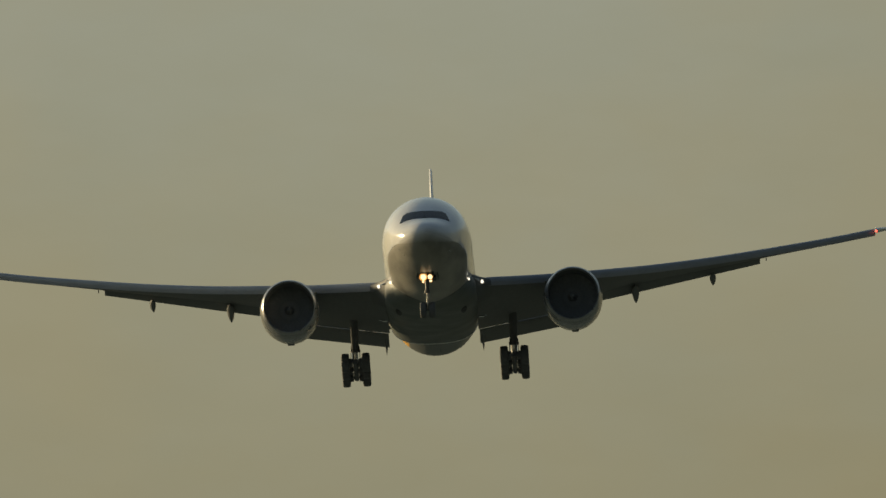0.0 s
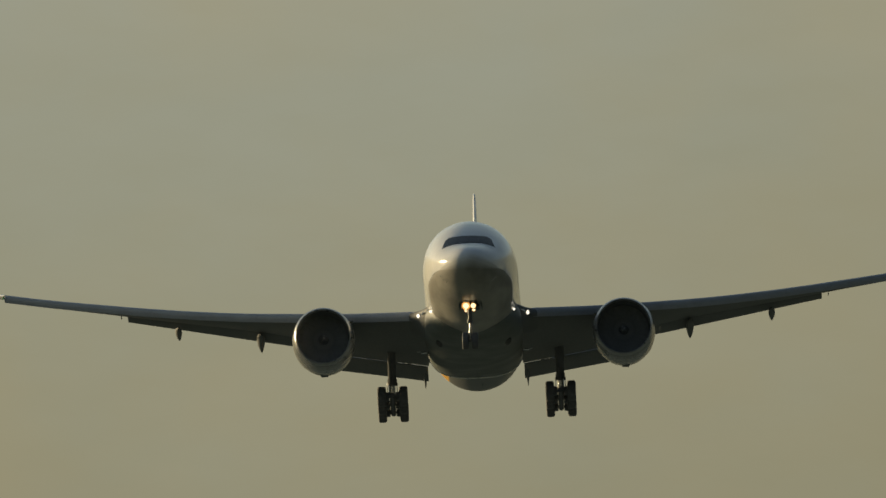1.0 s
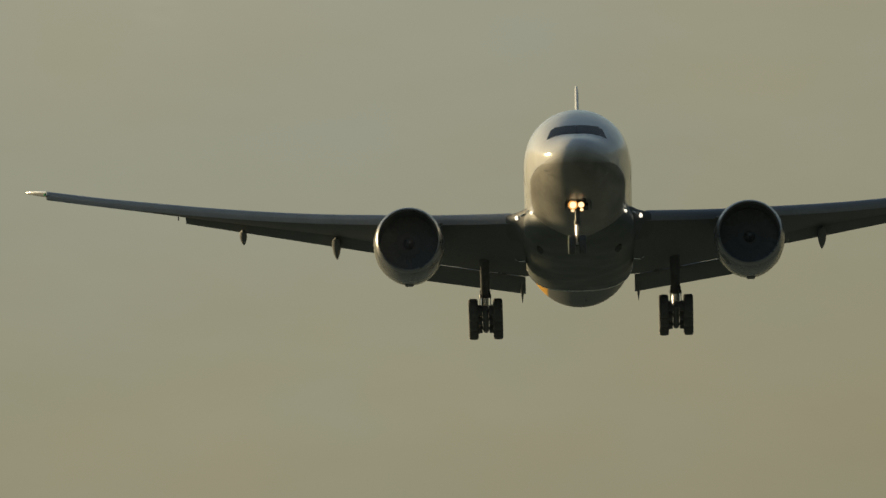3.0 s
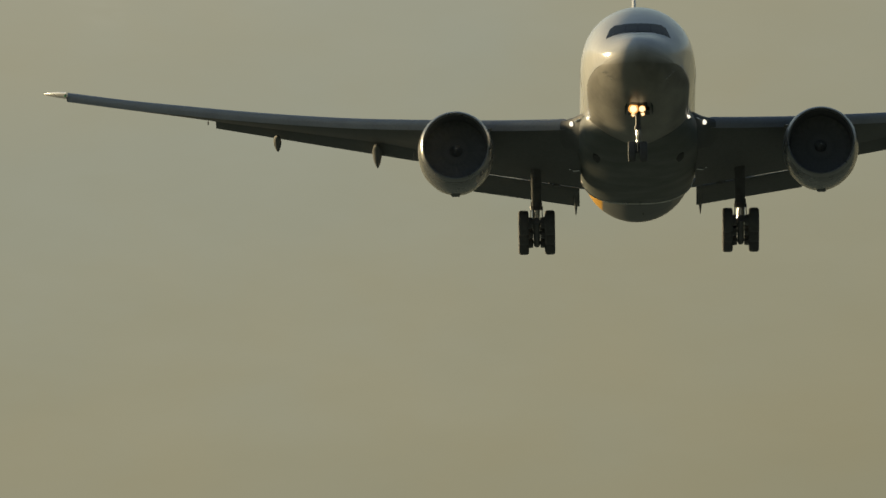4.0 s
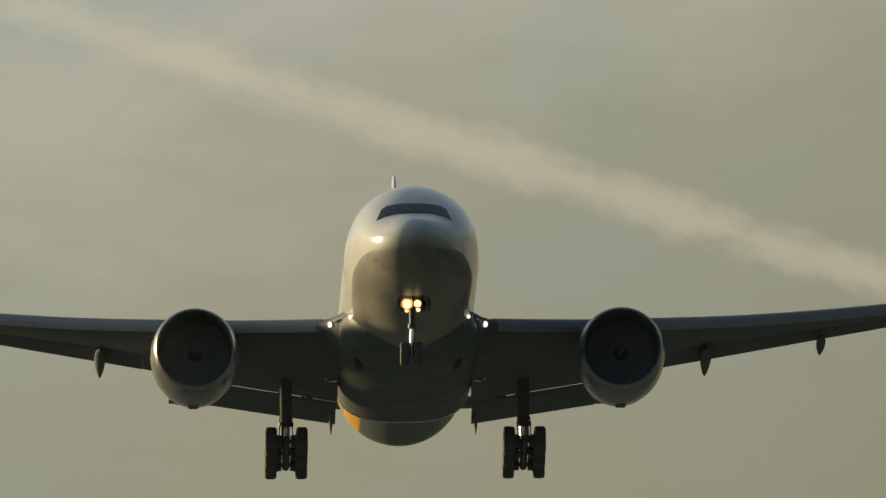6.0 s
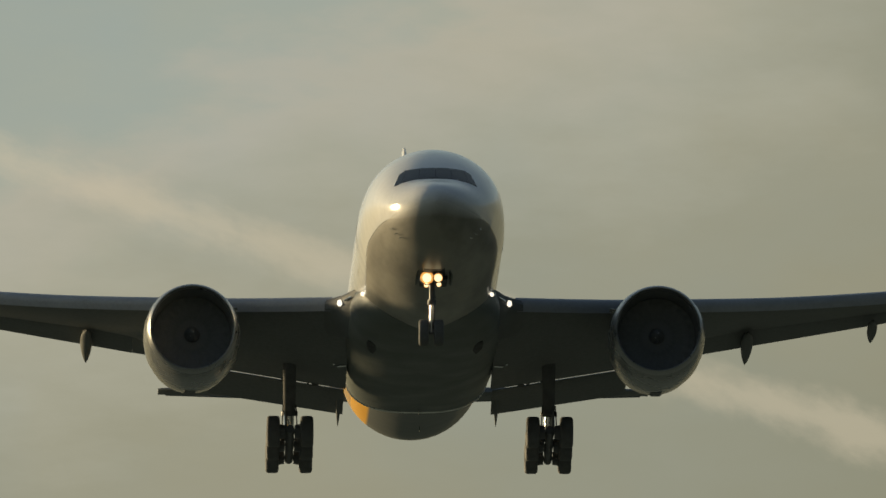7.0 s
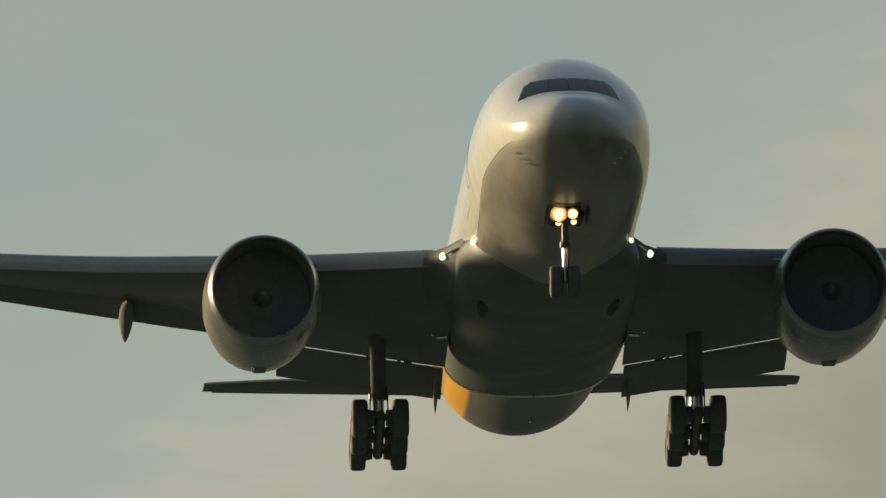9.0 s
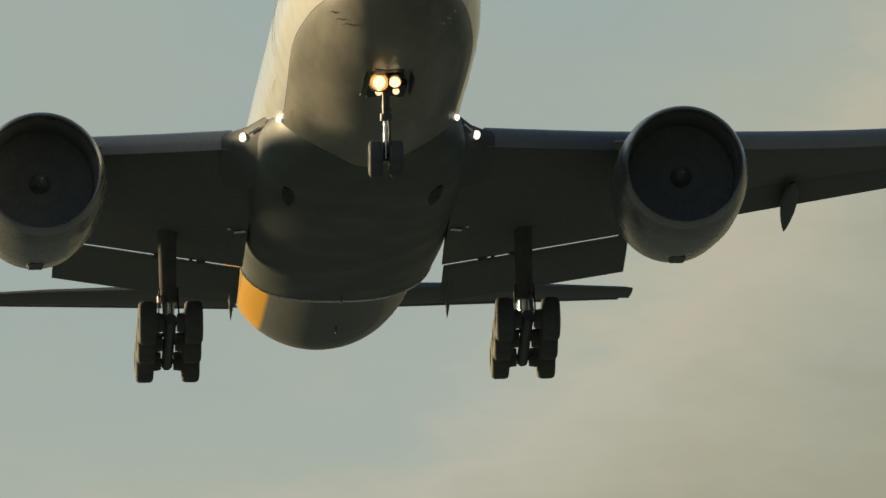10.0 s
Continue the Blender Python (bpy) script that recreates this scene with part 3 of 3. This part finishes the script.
# ---- engines ----


def fan_blade_mesh():
    rings = []
    for k in range(6):
        u = k / 5
        r = 0.30 + 1.26 * u
        tw = radians(70 + 12 * u)
        ch = 0.34 + 0.36 * u
        sweep = 0.10 * math.sin(2.2 * u)
        ring = []
        for c, t in ((-0.5, 0), (-0.2, 0.022), (0.2, 0.022), (0.5, 0), (0.2, -0.012), (-0.2, -0.012)):
            a, b = c * ch, t
            ring.append((a * math.sin(tw) + b * math.cos(tw), sweep + a * math.cos(tw) - b * math.sin(tw), r))
        rings.append(ring)
    bm = loft(rings)
    bmesh.ops.recalc_face_normals(bm, faces=bm.faces[:])
    me = bpy.data.meshes.new("fan_blade")
    bm.to_mesh(me)
    bm.free()
    me.materials.append(M_BLADE)
    return me


BLADE = fan_blade_mesh()


def make_engine(s):
    cx, cz = s * 9.49, -2.73
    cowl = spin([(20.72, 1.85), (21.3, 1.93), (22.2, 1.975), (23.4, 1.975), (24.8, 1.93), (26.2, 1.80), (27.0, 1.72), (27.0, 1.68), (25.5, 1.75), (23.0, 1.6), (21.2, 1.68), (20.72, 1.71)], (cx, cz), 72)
    engine = part("engine", cowl, M_COWL, airliner, "large turbofan under the wing, its cowl coloured dark for shade")
    lip = spin([(20.718, 1.852), (20.45, 1.80), (20.31, 1.76), (20.26, 1.72), (20.30, 1.68), (20.45, 1.66), (20.718, 1.655), (20.718, 1.71)], (cx, cz), 72)
    part("inlet_lip", lip, M_LIP, engine, "bare metal inlet lip")
    duct = spin([(20.72, 1.654), (21.2, 1.63), (22.1, 1.60), (22.9, 1.58), (22.9, 1.62), (20.72, 1.675)], (cx, cz), 64)
    part("inlet_duct", duct, M_DUCT, engine, "dark inlet liner")
    back = spin([(22.40, 0.02), (22.40, 1.57), (22.46, 1.57), (22.46, 0.02)], (cx, cz), 48)
    part("fan_case_wall", back, M_BLADE, engine)
    nose = spin([(21.5, 0.004), (21.56, 0.07), (21.7, 0.15), (21.95, 0.24), (22.25, 0.31), (22.6, 0.33), (22.6, 0.004)], (cx, cz), 32, False)
    spinner = part("spinner", nose, M_SPINNER, engine, "rounded fan spinner")
    mark = None
    for i in range(10):
        a, b = 0.45 * i, 0.45 * (i + 1)
        p, q = ((cx + (0.03 + 0.028 * c) * math.cos(c), 21.52 + 0.058 * c ** 0.9, cz + (0.03 + 0.028 * c) * math.sin(c)) for c in (a, b))
        mark = tube(p, q, 0.022, 0.022, 6, bm=mark)
    part("spiral_mark", mark, M_WHITE, spinner, "painted white spiral")
    for i in range(22):
        shared("fan_blade", BLADE, pose(cx, 22.35, cz, 0, 360 / 22 * i, 0), engine)
    core = spin([(26.2, 1.35), (28.2, 1.05), (29.6, 0.72), (29.6, 0.66), (27.0, 0.9), (26.2, 0.9)], (cx, cz), 40)
    part("core_nozzle", core, M_STEEL, engine, "metal core exhaust nozzle")
    plug = spin([(28.8, 0.45), (29.8, 0.38), (30.9, 0.03), (28.8, 0.03)], (cx, cz), 32)
    part("exhaust_plug", plug, M_STEEL, engine)
    # pylon
    rings = []
    for y, zt, zb, w in ((22.6, -0.80, -1.0, 0.06), (23.6, -0.55, -1.2, 0.2), (25.5, -0.45, -1.4, 0.26), (27.5, -0.75, -1.9, 0.26), (30, -1.1, -2.0, 0.22), (32.4, -1.55, -1.9, 0.08)):
        rings.append([(cx + a, y, z) for a, z in ((-w, zb), (-w, zt - 0.08), (-w * 0.5, zt), (w * 0.5, zt), (w, zt - 0.08), (w, zb))])
    part("pylon", loft(rings), M_WING, engine, "grey pylon over the engine")
    # lower drain mast and a strake on the inboard shoulder
    bm = box(cx + s * 0.05, 25.4, cz - 1.86, 0.48, 1.1, 0.15, 0.04)
    part("drain_fairing", bm, M_STEEL, engine, "small dark drain fairing below the cowl")
    a = radians(35)
    d = Vector((-s * math.cos(a), 0, math.sin(a)))
    base = Vector((cx, 0, cz))
    rings = []
    for y, h in ((22.6, 0.02), (23.4, 0.28), (24.3, 0.30)):
        t = Vector((d.z, 0, -d.x)) * 0.015
        p0, p1 = base + d * 1.98 + Vector((0, y, 0)), base + d * (2.0 + h) + Vector((0, y, 0))
        rings.append([p0 - t, p0 + t, p1 + t * 0.4, p1 - t * 0.4])
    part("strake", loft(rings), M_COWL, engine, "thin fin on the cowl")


for s in (-1, 1):
    make_engine(s)

# ---- tail ----


def make_tail():
    for s in (-1, 1):
        rings = []
        for x, y0, y1, z0, z1, th in ((0.6, 52.2, 59.6, -0.66, 0.10, 0.72), (2.0, 53.4, 59.9, -0.43, 0.22, 0.58), (5.0, 56.0, 60.9, 0.12, 0.50, 0.32), (8.0, 58.5, 61.9, 0.53, 0.75, 0.22), (10.2, 60.3, 62.7, 0.77, 0.90, 0.17), (10.44, 60.6, 62.8, 0.81, 0.92, 0.12)):
            rings.append([(s * x, y, zz) for y, zz in foil(y0, z0, y1, z1, th, 10)])
        tail = part("tailplane", loft(rings), M_WING, airliner, "grey horizontal tailplane")
        rings = []
        for x, y0, y1, z0, z1 in ((2.2, 59.97, 60.9, 0.25, 0.36), (10.1, 62.7, 63.0, 0.90, 0.93)):
            rings.append([(s * x, y, zz) for y, zz in foil(y0, z0, y1, z1, 0.10, 6)])
        part("elevator", loft(rings), M_FLAP, tail)
    rings = []
    for z, y0, y1, th in ((1.8, 47.5, 60.2, 0.55), (3.0, 50.2, 60.6, 0.50), (6.0, 54.2, 61.6, 0.38), (9.0, 58.0, 62.7, 0.27), (11.05, 60.4, 63.4, 0.20), (11.3, 60.9, 63.5, 0.14)):
        ring = foil(y0, 0, y1, 0, th, 10)
        rings.append([(x, y, z) for y, x in ring])
    part("tail_fin", loft(rings), M_WHITE, airliner, "white vertical tail fin")


make_tail()

# ---- landing gear ----


def tyre_mesh(radius, width, mat, name, inner):
    prof = []
    w, r = width / 2, radius
    for k in range(13):
        a = math.pi * (k / 12 - 0.5)
        prof.append((w * math.copysign(abs(math.sin(a)) ** 0.45, math.sin(a)), inner + (r - inner) * abs(math.cos(a)) ** 0.38))
    bm = bmesh.new()
    n = 40
    vs = [[bm.verts.new((y, rr * math.cos(a), rr * math.sin(a))) for y, rr in prof] for a in (2 * math.pi * i / n for i in range(n))]
    for i in range(n):
        a, b = vs[i], vs[(i + 1) % n]
        for j in range(len(prof)):
            q = (j + 1) % len(prof)
            bm.faces.new((a[j], a[q], b[q], b[j]))
    bmesh.ops.recalc_face_normals(bm, faces=bm.faces[:])
    me = bpy.data.meshes.new(name)
    bm.to_mesh(me)
    bm.free()
    me.materials.append(mat)
    me.shade_smooth()
    return me


def rim_mesh(radius, width):
    bm = bmesh.new()
    prof = [(-width / 2, 0.05), (-width / 2, 0.10), (-width * 0.3, 0.14), (-width * 0.3, radius * 0.8), (-width * 0.45, radius), (width * 0.45, radius), (width * 0.3, radius * 0.8), (width * 0.3, 0.14), (width / 2, 0.10), (width / 2, 0.05)]
    n = 28
    vs = [[bm.verts.new((y, r * math.cos(a), r * math.sin(a))) for y, r in prof] for a in (2 * math.pi * i / n for i in range(n))]
    for i in range(n):
        a, b = vs[i], vs[(i + 1) % n]
        for j in range(len(prof)):
            q = (j + 1) % len(prof)
            bm.faces.new((a[j], a[q], b[q], b[j]))
    bmesh.ops.recalc_face_normals(bm, faces=bm.faces[:])
    me = bpy.data.meshes.new("rim")
    bm.to_mesh(me)
    bm.free()
    me.materials.append(M_RIM)
    me.shade_smooth()
    return me


MAIN_TYRE = tyre_mesh(0.65, 0.55, M_TYRE, "tyre", 0.30)
MAIN_RIM = rim_mesh(0.31, 0.50)
NOSE_TYRE = tyre_mesh(0.53, 0.40, M_TYRE, "tyre", 0.24)
NOSE_RIM = rim_mesh(0.25, 0.36)


def make_main_gear(s):
    cx = s * 5.345
    axles = [(30.50, -5.48), (31.95, -5.81), (33.40, -6.13)]
    gear = part("main_gear", tube((cx, 31.7, -2.3), (cx, 31.9, -4.55), 0.28, 0.25, 24), M_STRUT, airliner, "lowered six-wheel main landing gear")
    part("piston", tube((cx, 31.9, -4.5), (cx, 31.95, -5.65), 0.19, 0.19, 24), M_CHROME, gear, "chrome shock strut piston")
    bm = tube((cx, 31.88, -4.42), (cx, 31.9, -4.62), 0.34, 0.34, 24)
    part("collar", bm, M_STEEL, gear)
    bm = tube((cx, 30.2, -5.42), (cx, 33.7, -6.20), 0.18, 0.17, 16)
    part("truck_beam", bm, M_STEEL, gear, "tilted truck beam between the wheels")
    for y, z in axles:
        part("axle", tube((cx - 0.72, y, z), (cx + 0.72, y, z), 0.09, 0.09, 14), M_STEEL, gear)
        for q in (-1, 1):
            w = shared("tyre", MAIN_TYRE, pose(cx + q * 0.69, y, z), gear)
            shared("rim", MAIN_RIM, pose(0, 0, 0), w)
            part("brake", tube((cx + q * 0.19, y, z), (cx + q * 0.43, y, z), 0.27, 0.31, 20), M_STEEL, gear)
    # torque links, drag and side braces, hoses
    bm = tube((cx, 32.15, -4.5), (cx, 32.75, -5.05), 0.07, 0.05, 10)
    tube((cx, 32.75, -5.05), (cx, 32.2, -5.6), 0.05, 0.07, 10, bm=bm)
    part("torque_link", bm, M_STEEL, gear)
    part("pitch_trimmer", tube((cx + 0.16 * s, 31.6, -4.5), (cx + 0.16 * s, 30.6, -5.35), 0.07, 0.07, 10), M_CHROME, gear, "bright positioning cylinder")
    for q in (-1, 1):
        bm = tube((cx + q * 0.27, 31.7, -4.2), (cx + q * 0.30, 31.6, -4.9), 0.025, 0.025, 8)
        tube((cx + q * 0.30, 31.6, -4.9), (cx + q * 0.34, 32.1, -5.7), 0.025, 0.025, 8, bm=bm)
        part("hydraulic_hose", bm, M_SEAL, gear)


for s in (-1, 1):
    make_main_gear(s)


def make_nose_gear():
    gear = part("nose_gear", tube((-0.07, 5.75, -2.7), (-0.07, 5.95, -4.0), 0.12, 0.11, 20), M_STEEL, airliner, "lowered twin-wheel nose landing gear with lamps")
    part("piston", tube((-0.07, 5.95, -4.0), (-0.10, 6.0, -5.12), 0.085, 0.085, 20), M_CHROME, gear, "chrome shock strut piston")
    part("steering_collar", tube((-0.07, 5.93, -3.8), (-0.07, 5.97, -4.0), 0.18, 0.18, 20), M_STEEL, gear)
    part("axle", tube((-0.36, 6.0, -5.12), (0.36, 6.0, -5.12), 0.07, 0.07, 12), M_STEEL, gear)
    for q in (-1, 1):
        w = shared("tyre", NOSE_TYRE, pose(-0.10 + q * 0.30, 6.0, -5.12), gear)
        shared("rim", NOSE_RIM, pose(0, 0, 0), w)
    bm = tube((0, 5.8, -4.0), (0, 5.45, -4.4), 0.05, 0.04, 10)
    tube((0, 5.45, -4.4), (0, 5.9, -4.95), 0.04, 0.05, 10, bm=bm)
    part("torque_link", bm, M_STEEL, gear)
    part("drag_brace", tube((0, 5.9, -3.7), (0, 7.9, -2.9), 0.08, 0.08, 12), M_STEEL, gear)
    part("lamp_bar", box(-0.07, 5.48, -3.12, 0.85, 0.06, 0.06, 0.015), M_STEEL, gear)
    for x, z, r in ((-0.29, -3.01, 0.18), (0.16, -3.01, 0.15), (-0.31, -3.30, 0.085), (0.19, -3.27, 0.085)):
        y = 5.25
        bm = spin([(y - 0.03, 0.004), (y - 0.015, r * 0.6), (y, r), (y + 0.02, r), (y + 0.02, 0.004)], (x, z), 24, False)
        lens = part("landing_light", bm, M_LAMP_WARM, gear, "lit warm round landing lamp")
        bm = spin([(y + 0.021, 0.004), (y + 0.021, r * 1.08), (y + 0.08, r * 1.08), (y + 0.17, 0.05), (y + 0.17, 0.004)], (x, z), 24, False)
        part("lamp_housing", bm, M_STEEL, lens)
        # flat glowing ring round the lens, in place of the lamp's halo
        bm = spin([(y + 0.012, r * 1.01), (y + 0.012, r * (1.5 if x < 0 and r > 0.1 else 1.2)), (y + 0.019, r * (1.5 if x < 0 and r > 0.1 else 1.2)), (y + 0.019, r * 1.01)], (x, z), 28)
        wide = r * (1.55 if x < 0 and r > 0.1 else 1.26)
        if r < 0.1:
            part("lamp_halo", bm, M_HALO, lens, "glowing orange ring imitating the lamp's halo")
            continue
        # black ring added to keep the lamp's light off the belly
        hood = spin([(y - 0.16, wide), (y - 0.16, wide + 0.015), (y + 0.10, wide + 0.015), (y + 0.10, wide)], (x, z), 28)
        part("added_lamp_shade", hood, M_SEAL, lens)
        part("lamp_halo", bm, M_HALO, lens, "glowing orange ring imitating the lamp's halo")
    for q in (-1, 1):
        rings = []
        for y in (5.0, 5.3, 7.3, 7.6):
            b = -3.02 if 5.1 < y < 7.5 else -2.94
            rings.append([(q * 0.62, y, -2.75), (q * 0.66, y, -2.75), (q * 0.74, y, b), (q * 0.70, y, b)])
        part("nose_gear_door", loft(rings), M_BELLY, gear, "open nose gear door")
    # the belly is not cut open: black solids stand in for the bay's shade
    rows = [[hull_point(y, -math.pi / 2 + a) + Vector((0, 0, d)) for a, d in ((-0.17, 0.05), (-0.17, -0.012), (-0.09, -0.012), (0, -0.012), (0.09, -0.012), (0.17, -0.012), (0.17, 0.05))] for y in (4.75, 4.95, 5.15, 5.45, 5.75)]
    part("bay_shade_slab", loft(rows), M_SEAL, gear, "black slab for the shaded mouth of the nose gear bay")
    part("well_shade_box", box(0, 6.7, -2.92, 1.1, 1.9, 0.16, 0.02), M_SEAL, gear, "black box for the shaded wheel well")


make_nose_gear()

# ---- far sky: a thin vapour trail ----


def make_contrail():
    m = bpy.data.materials.new("vapour_trail")
    m.use_nodes = True
    nt = m.node_tree
    nt.nodes.clear()
    out = nt.nodes.new("ShaderNodeOutputMaterial")
    mix = nt.nodes.new("ShaderNodeMixShader")
    tr = nt.nodes.new("ShaderNodeBsdfTransparent")
    em = nt.nodes.new("ShaderNodeEmission")
    em.inputs["Color"].default_value = (1.0, 0.865, 0.615, 1)
    em.inputs["Strength"].default_value = 0.66
    co = nt.nodes.new("ShaderNodeTexCoord")
    uv = nt.nodes.new("ShaderNodeUVMap")
    sep = nt.nodes.new("ShaderNodeSeparateXYZ")
    no = nt.nodes.new("ShaderNodeTexNoise")
    no.inputs["Scale"].default_value = 0.045
    no.inputs["Detail"].default_value = 5
    edge = nt.nodes.new("ShaderNodeMath")
    edge.operation = "PINGPONG"
    edge.inputs[1].default_value = 0.5
    add = nt.nodes.new("ShaderNodeMath")
    add.operation = "MULTIPLY_ADD"
    add.inputs[1].default_value = 0.55
    mp = nt.nodes.new("ShaderNodeMapping")
    mp.inputs["Scale"].default_value = (70, 3.0, 1)
    mp.inputs["Rotation"].default_value = (0, 0, radians(2))
    feather = nt.nodes.new("ShaderNodeTexNoise")
    feather.inputs["Scale"].default_value = 1.0
    feather.inputs["Detail"].default_value = 7
    feather.inputs["Roughness"].default_value = 0.62
    both = nt.nodes.new("ShaderNodeMath")
    both.operation = "MULTIPLY_ADD"
    both.inputs[1].default_value = 0.55
    rng = nt.nodes.new("ShaderNodeMapRange")
    rng.interpolation_type = "SMOOTHSTEP"
    rng.inputs["From Min"].default_value, rng.inputs["From Max"].default_value = 0.62, 1.08
    rng.inputs["To Max"].default_value = 0.45
    nt.links.new(co.outputs["Object"], no.inputs["Vector"])
    nt.links.new(uv.outputs["UV"], sep.inputs[0])
    nt.links.new(sep.outputs["Y"], edge.inputs[0])
    nt.links.new(no.outputs["Fac"], add.inputs[0])
    nt.links.new(edge.outputs[0], add.inputs[2])
    nt.links.new(uv.outputs["UV"], mp.inputs["Vector"])
    nt.links.new(mp.outputs["Vector"], feather.inputs["Vector"])
    nt.links.new(feather.outputs["Fac"], both.inputs[0])
    nt.links.new(add.outputs[0], both.inputs[2])
    nt.links.new(both.outputs[0], rng.inputs["Value"])
    nt.links.new(rng.outputs["Result"], mix.inputs["Fac"])
    nt.links.new(tr.outputs[0], mix.inputs[1])
    nt.links.new(em.outputs[0], mix.inputs[2])
    nt.links.new(mix.outputs[0], out.inputs["Surface"])
    bm = bmesh.new()
    lay = bm.loops.layers.uv.new("UVMap")
    cols = []
    n, far = 60, 4700.0
    for i in range(n + 1):
        az = -3.0 + 8.0 * i / n
        el = TRAIL_EL + TRAIL_SLOPE * (az - 1.2)
        col = []
        for j in range(5):
            e = el + (j / 4 - 0.5) * 0.20
            a, b = radians(az), radians(e)
            col.append(bm.verts.new((far * math.sin(a) * math.cos(b), far * math.cos(a) * math.cos(b), EYE + far * math.sin(b))))
        cols.append(col)
    for i in range(n):
        for j in range(4):
            f = bm.faces.new((cols[i][j], cols[i + 1][j], cols[i + 1][j + 1], cols[i][j + 1]))
            for lp, (u, v) in zip(f.loops, ((i, j), (i + 1, j), (i + 1, j + 1), (i, j + 1))):
                lp[lay].uv = (u / n, v / 4)
    ob = part("vapour_trail", bm, m)
    tagged(ob, "soft pale spreading vapour trail across the evening sky", "contrail", kind="structure")


TRAIL_EL, TRAIL_SLOPE = 7.476, -0.315
make_contrail()


def motions():
    # seconds, place of the point 20 m behind the nose, then pitch, roll and turn in degrees
    PLANE = [
        (0, -26.74, 1524.24, 154.66, -1.226, -2.712, 0.148), (0.5, -21.85, 1481.75, 152.43, -1.234, -2.282, 0.068), (1, -17.24, 1439.22, 150.20, -1.243, -1.912, 0.002), (1.5, -12.90, 1396.65, 147.97, -1.250, -1.603, -0.050), (2, -8.85, 1354.04, 145.75, -1.258, -1.330, -0.088),
        (3.3, 0.39, 1243.08, 140.00, -1.276, -1.227, -0.121), (3.5, 1.64, 1225.99, 139.12, -1.279, -1.006, -0.118), (4, 4.58, 1183.22, 136.92, -1.285, -0.766, -0.099), (4.5, 7.24, 1140.42, 134.72, -1.291, -0.541, -0.067), (5, 9.62, 1097.58, 132.53, -1.297, -0.813, -0.021),
        (5.5, 11.72, 1054.70, 130.35, -1.303, -0.594, 0.039), (6, 13.55, 1011.78, 128.16, -1.308, -0.314, 0.113), (6.2, 14.20, 994.60, 127.29, -1.310, -0.207, 0.146), (7.5, 17.34, 882.79, 121.65, -1.322, 0.058, 0.419), (8, 18.05, 839.71, 119.48, -1.326, -0.155, 0.549),
        (8.5, 18.48, 796.60, 117.33, -1.330, -0.600, 0.693), (9, 18.63, 753.45, 115.17, -1.333, -1.000, 0.851), (9.5, 18.50, 710.26, 113.02, -1.337, -0.920, 1.023), (10, 18.10, 667.03, 110.88, -1.340, -1.080, 1.209),
    ]
    rows = []
    for t, x, y, z, pitch, roll, turn in PLANE:
        m = Matrix.Translation((x, y, z + EYE)) @ Matrix.Rotation(radians(turn), 4, "Z") @ Matrix.Rotation(radians(pitch), 4, "X") @ Matrix.Rotation(radians(roll), 4, "Y")
        rows.append((t, m @ Matrix.Translation((0, -20, 0))))
    walk(airliner, rows)


motions()
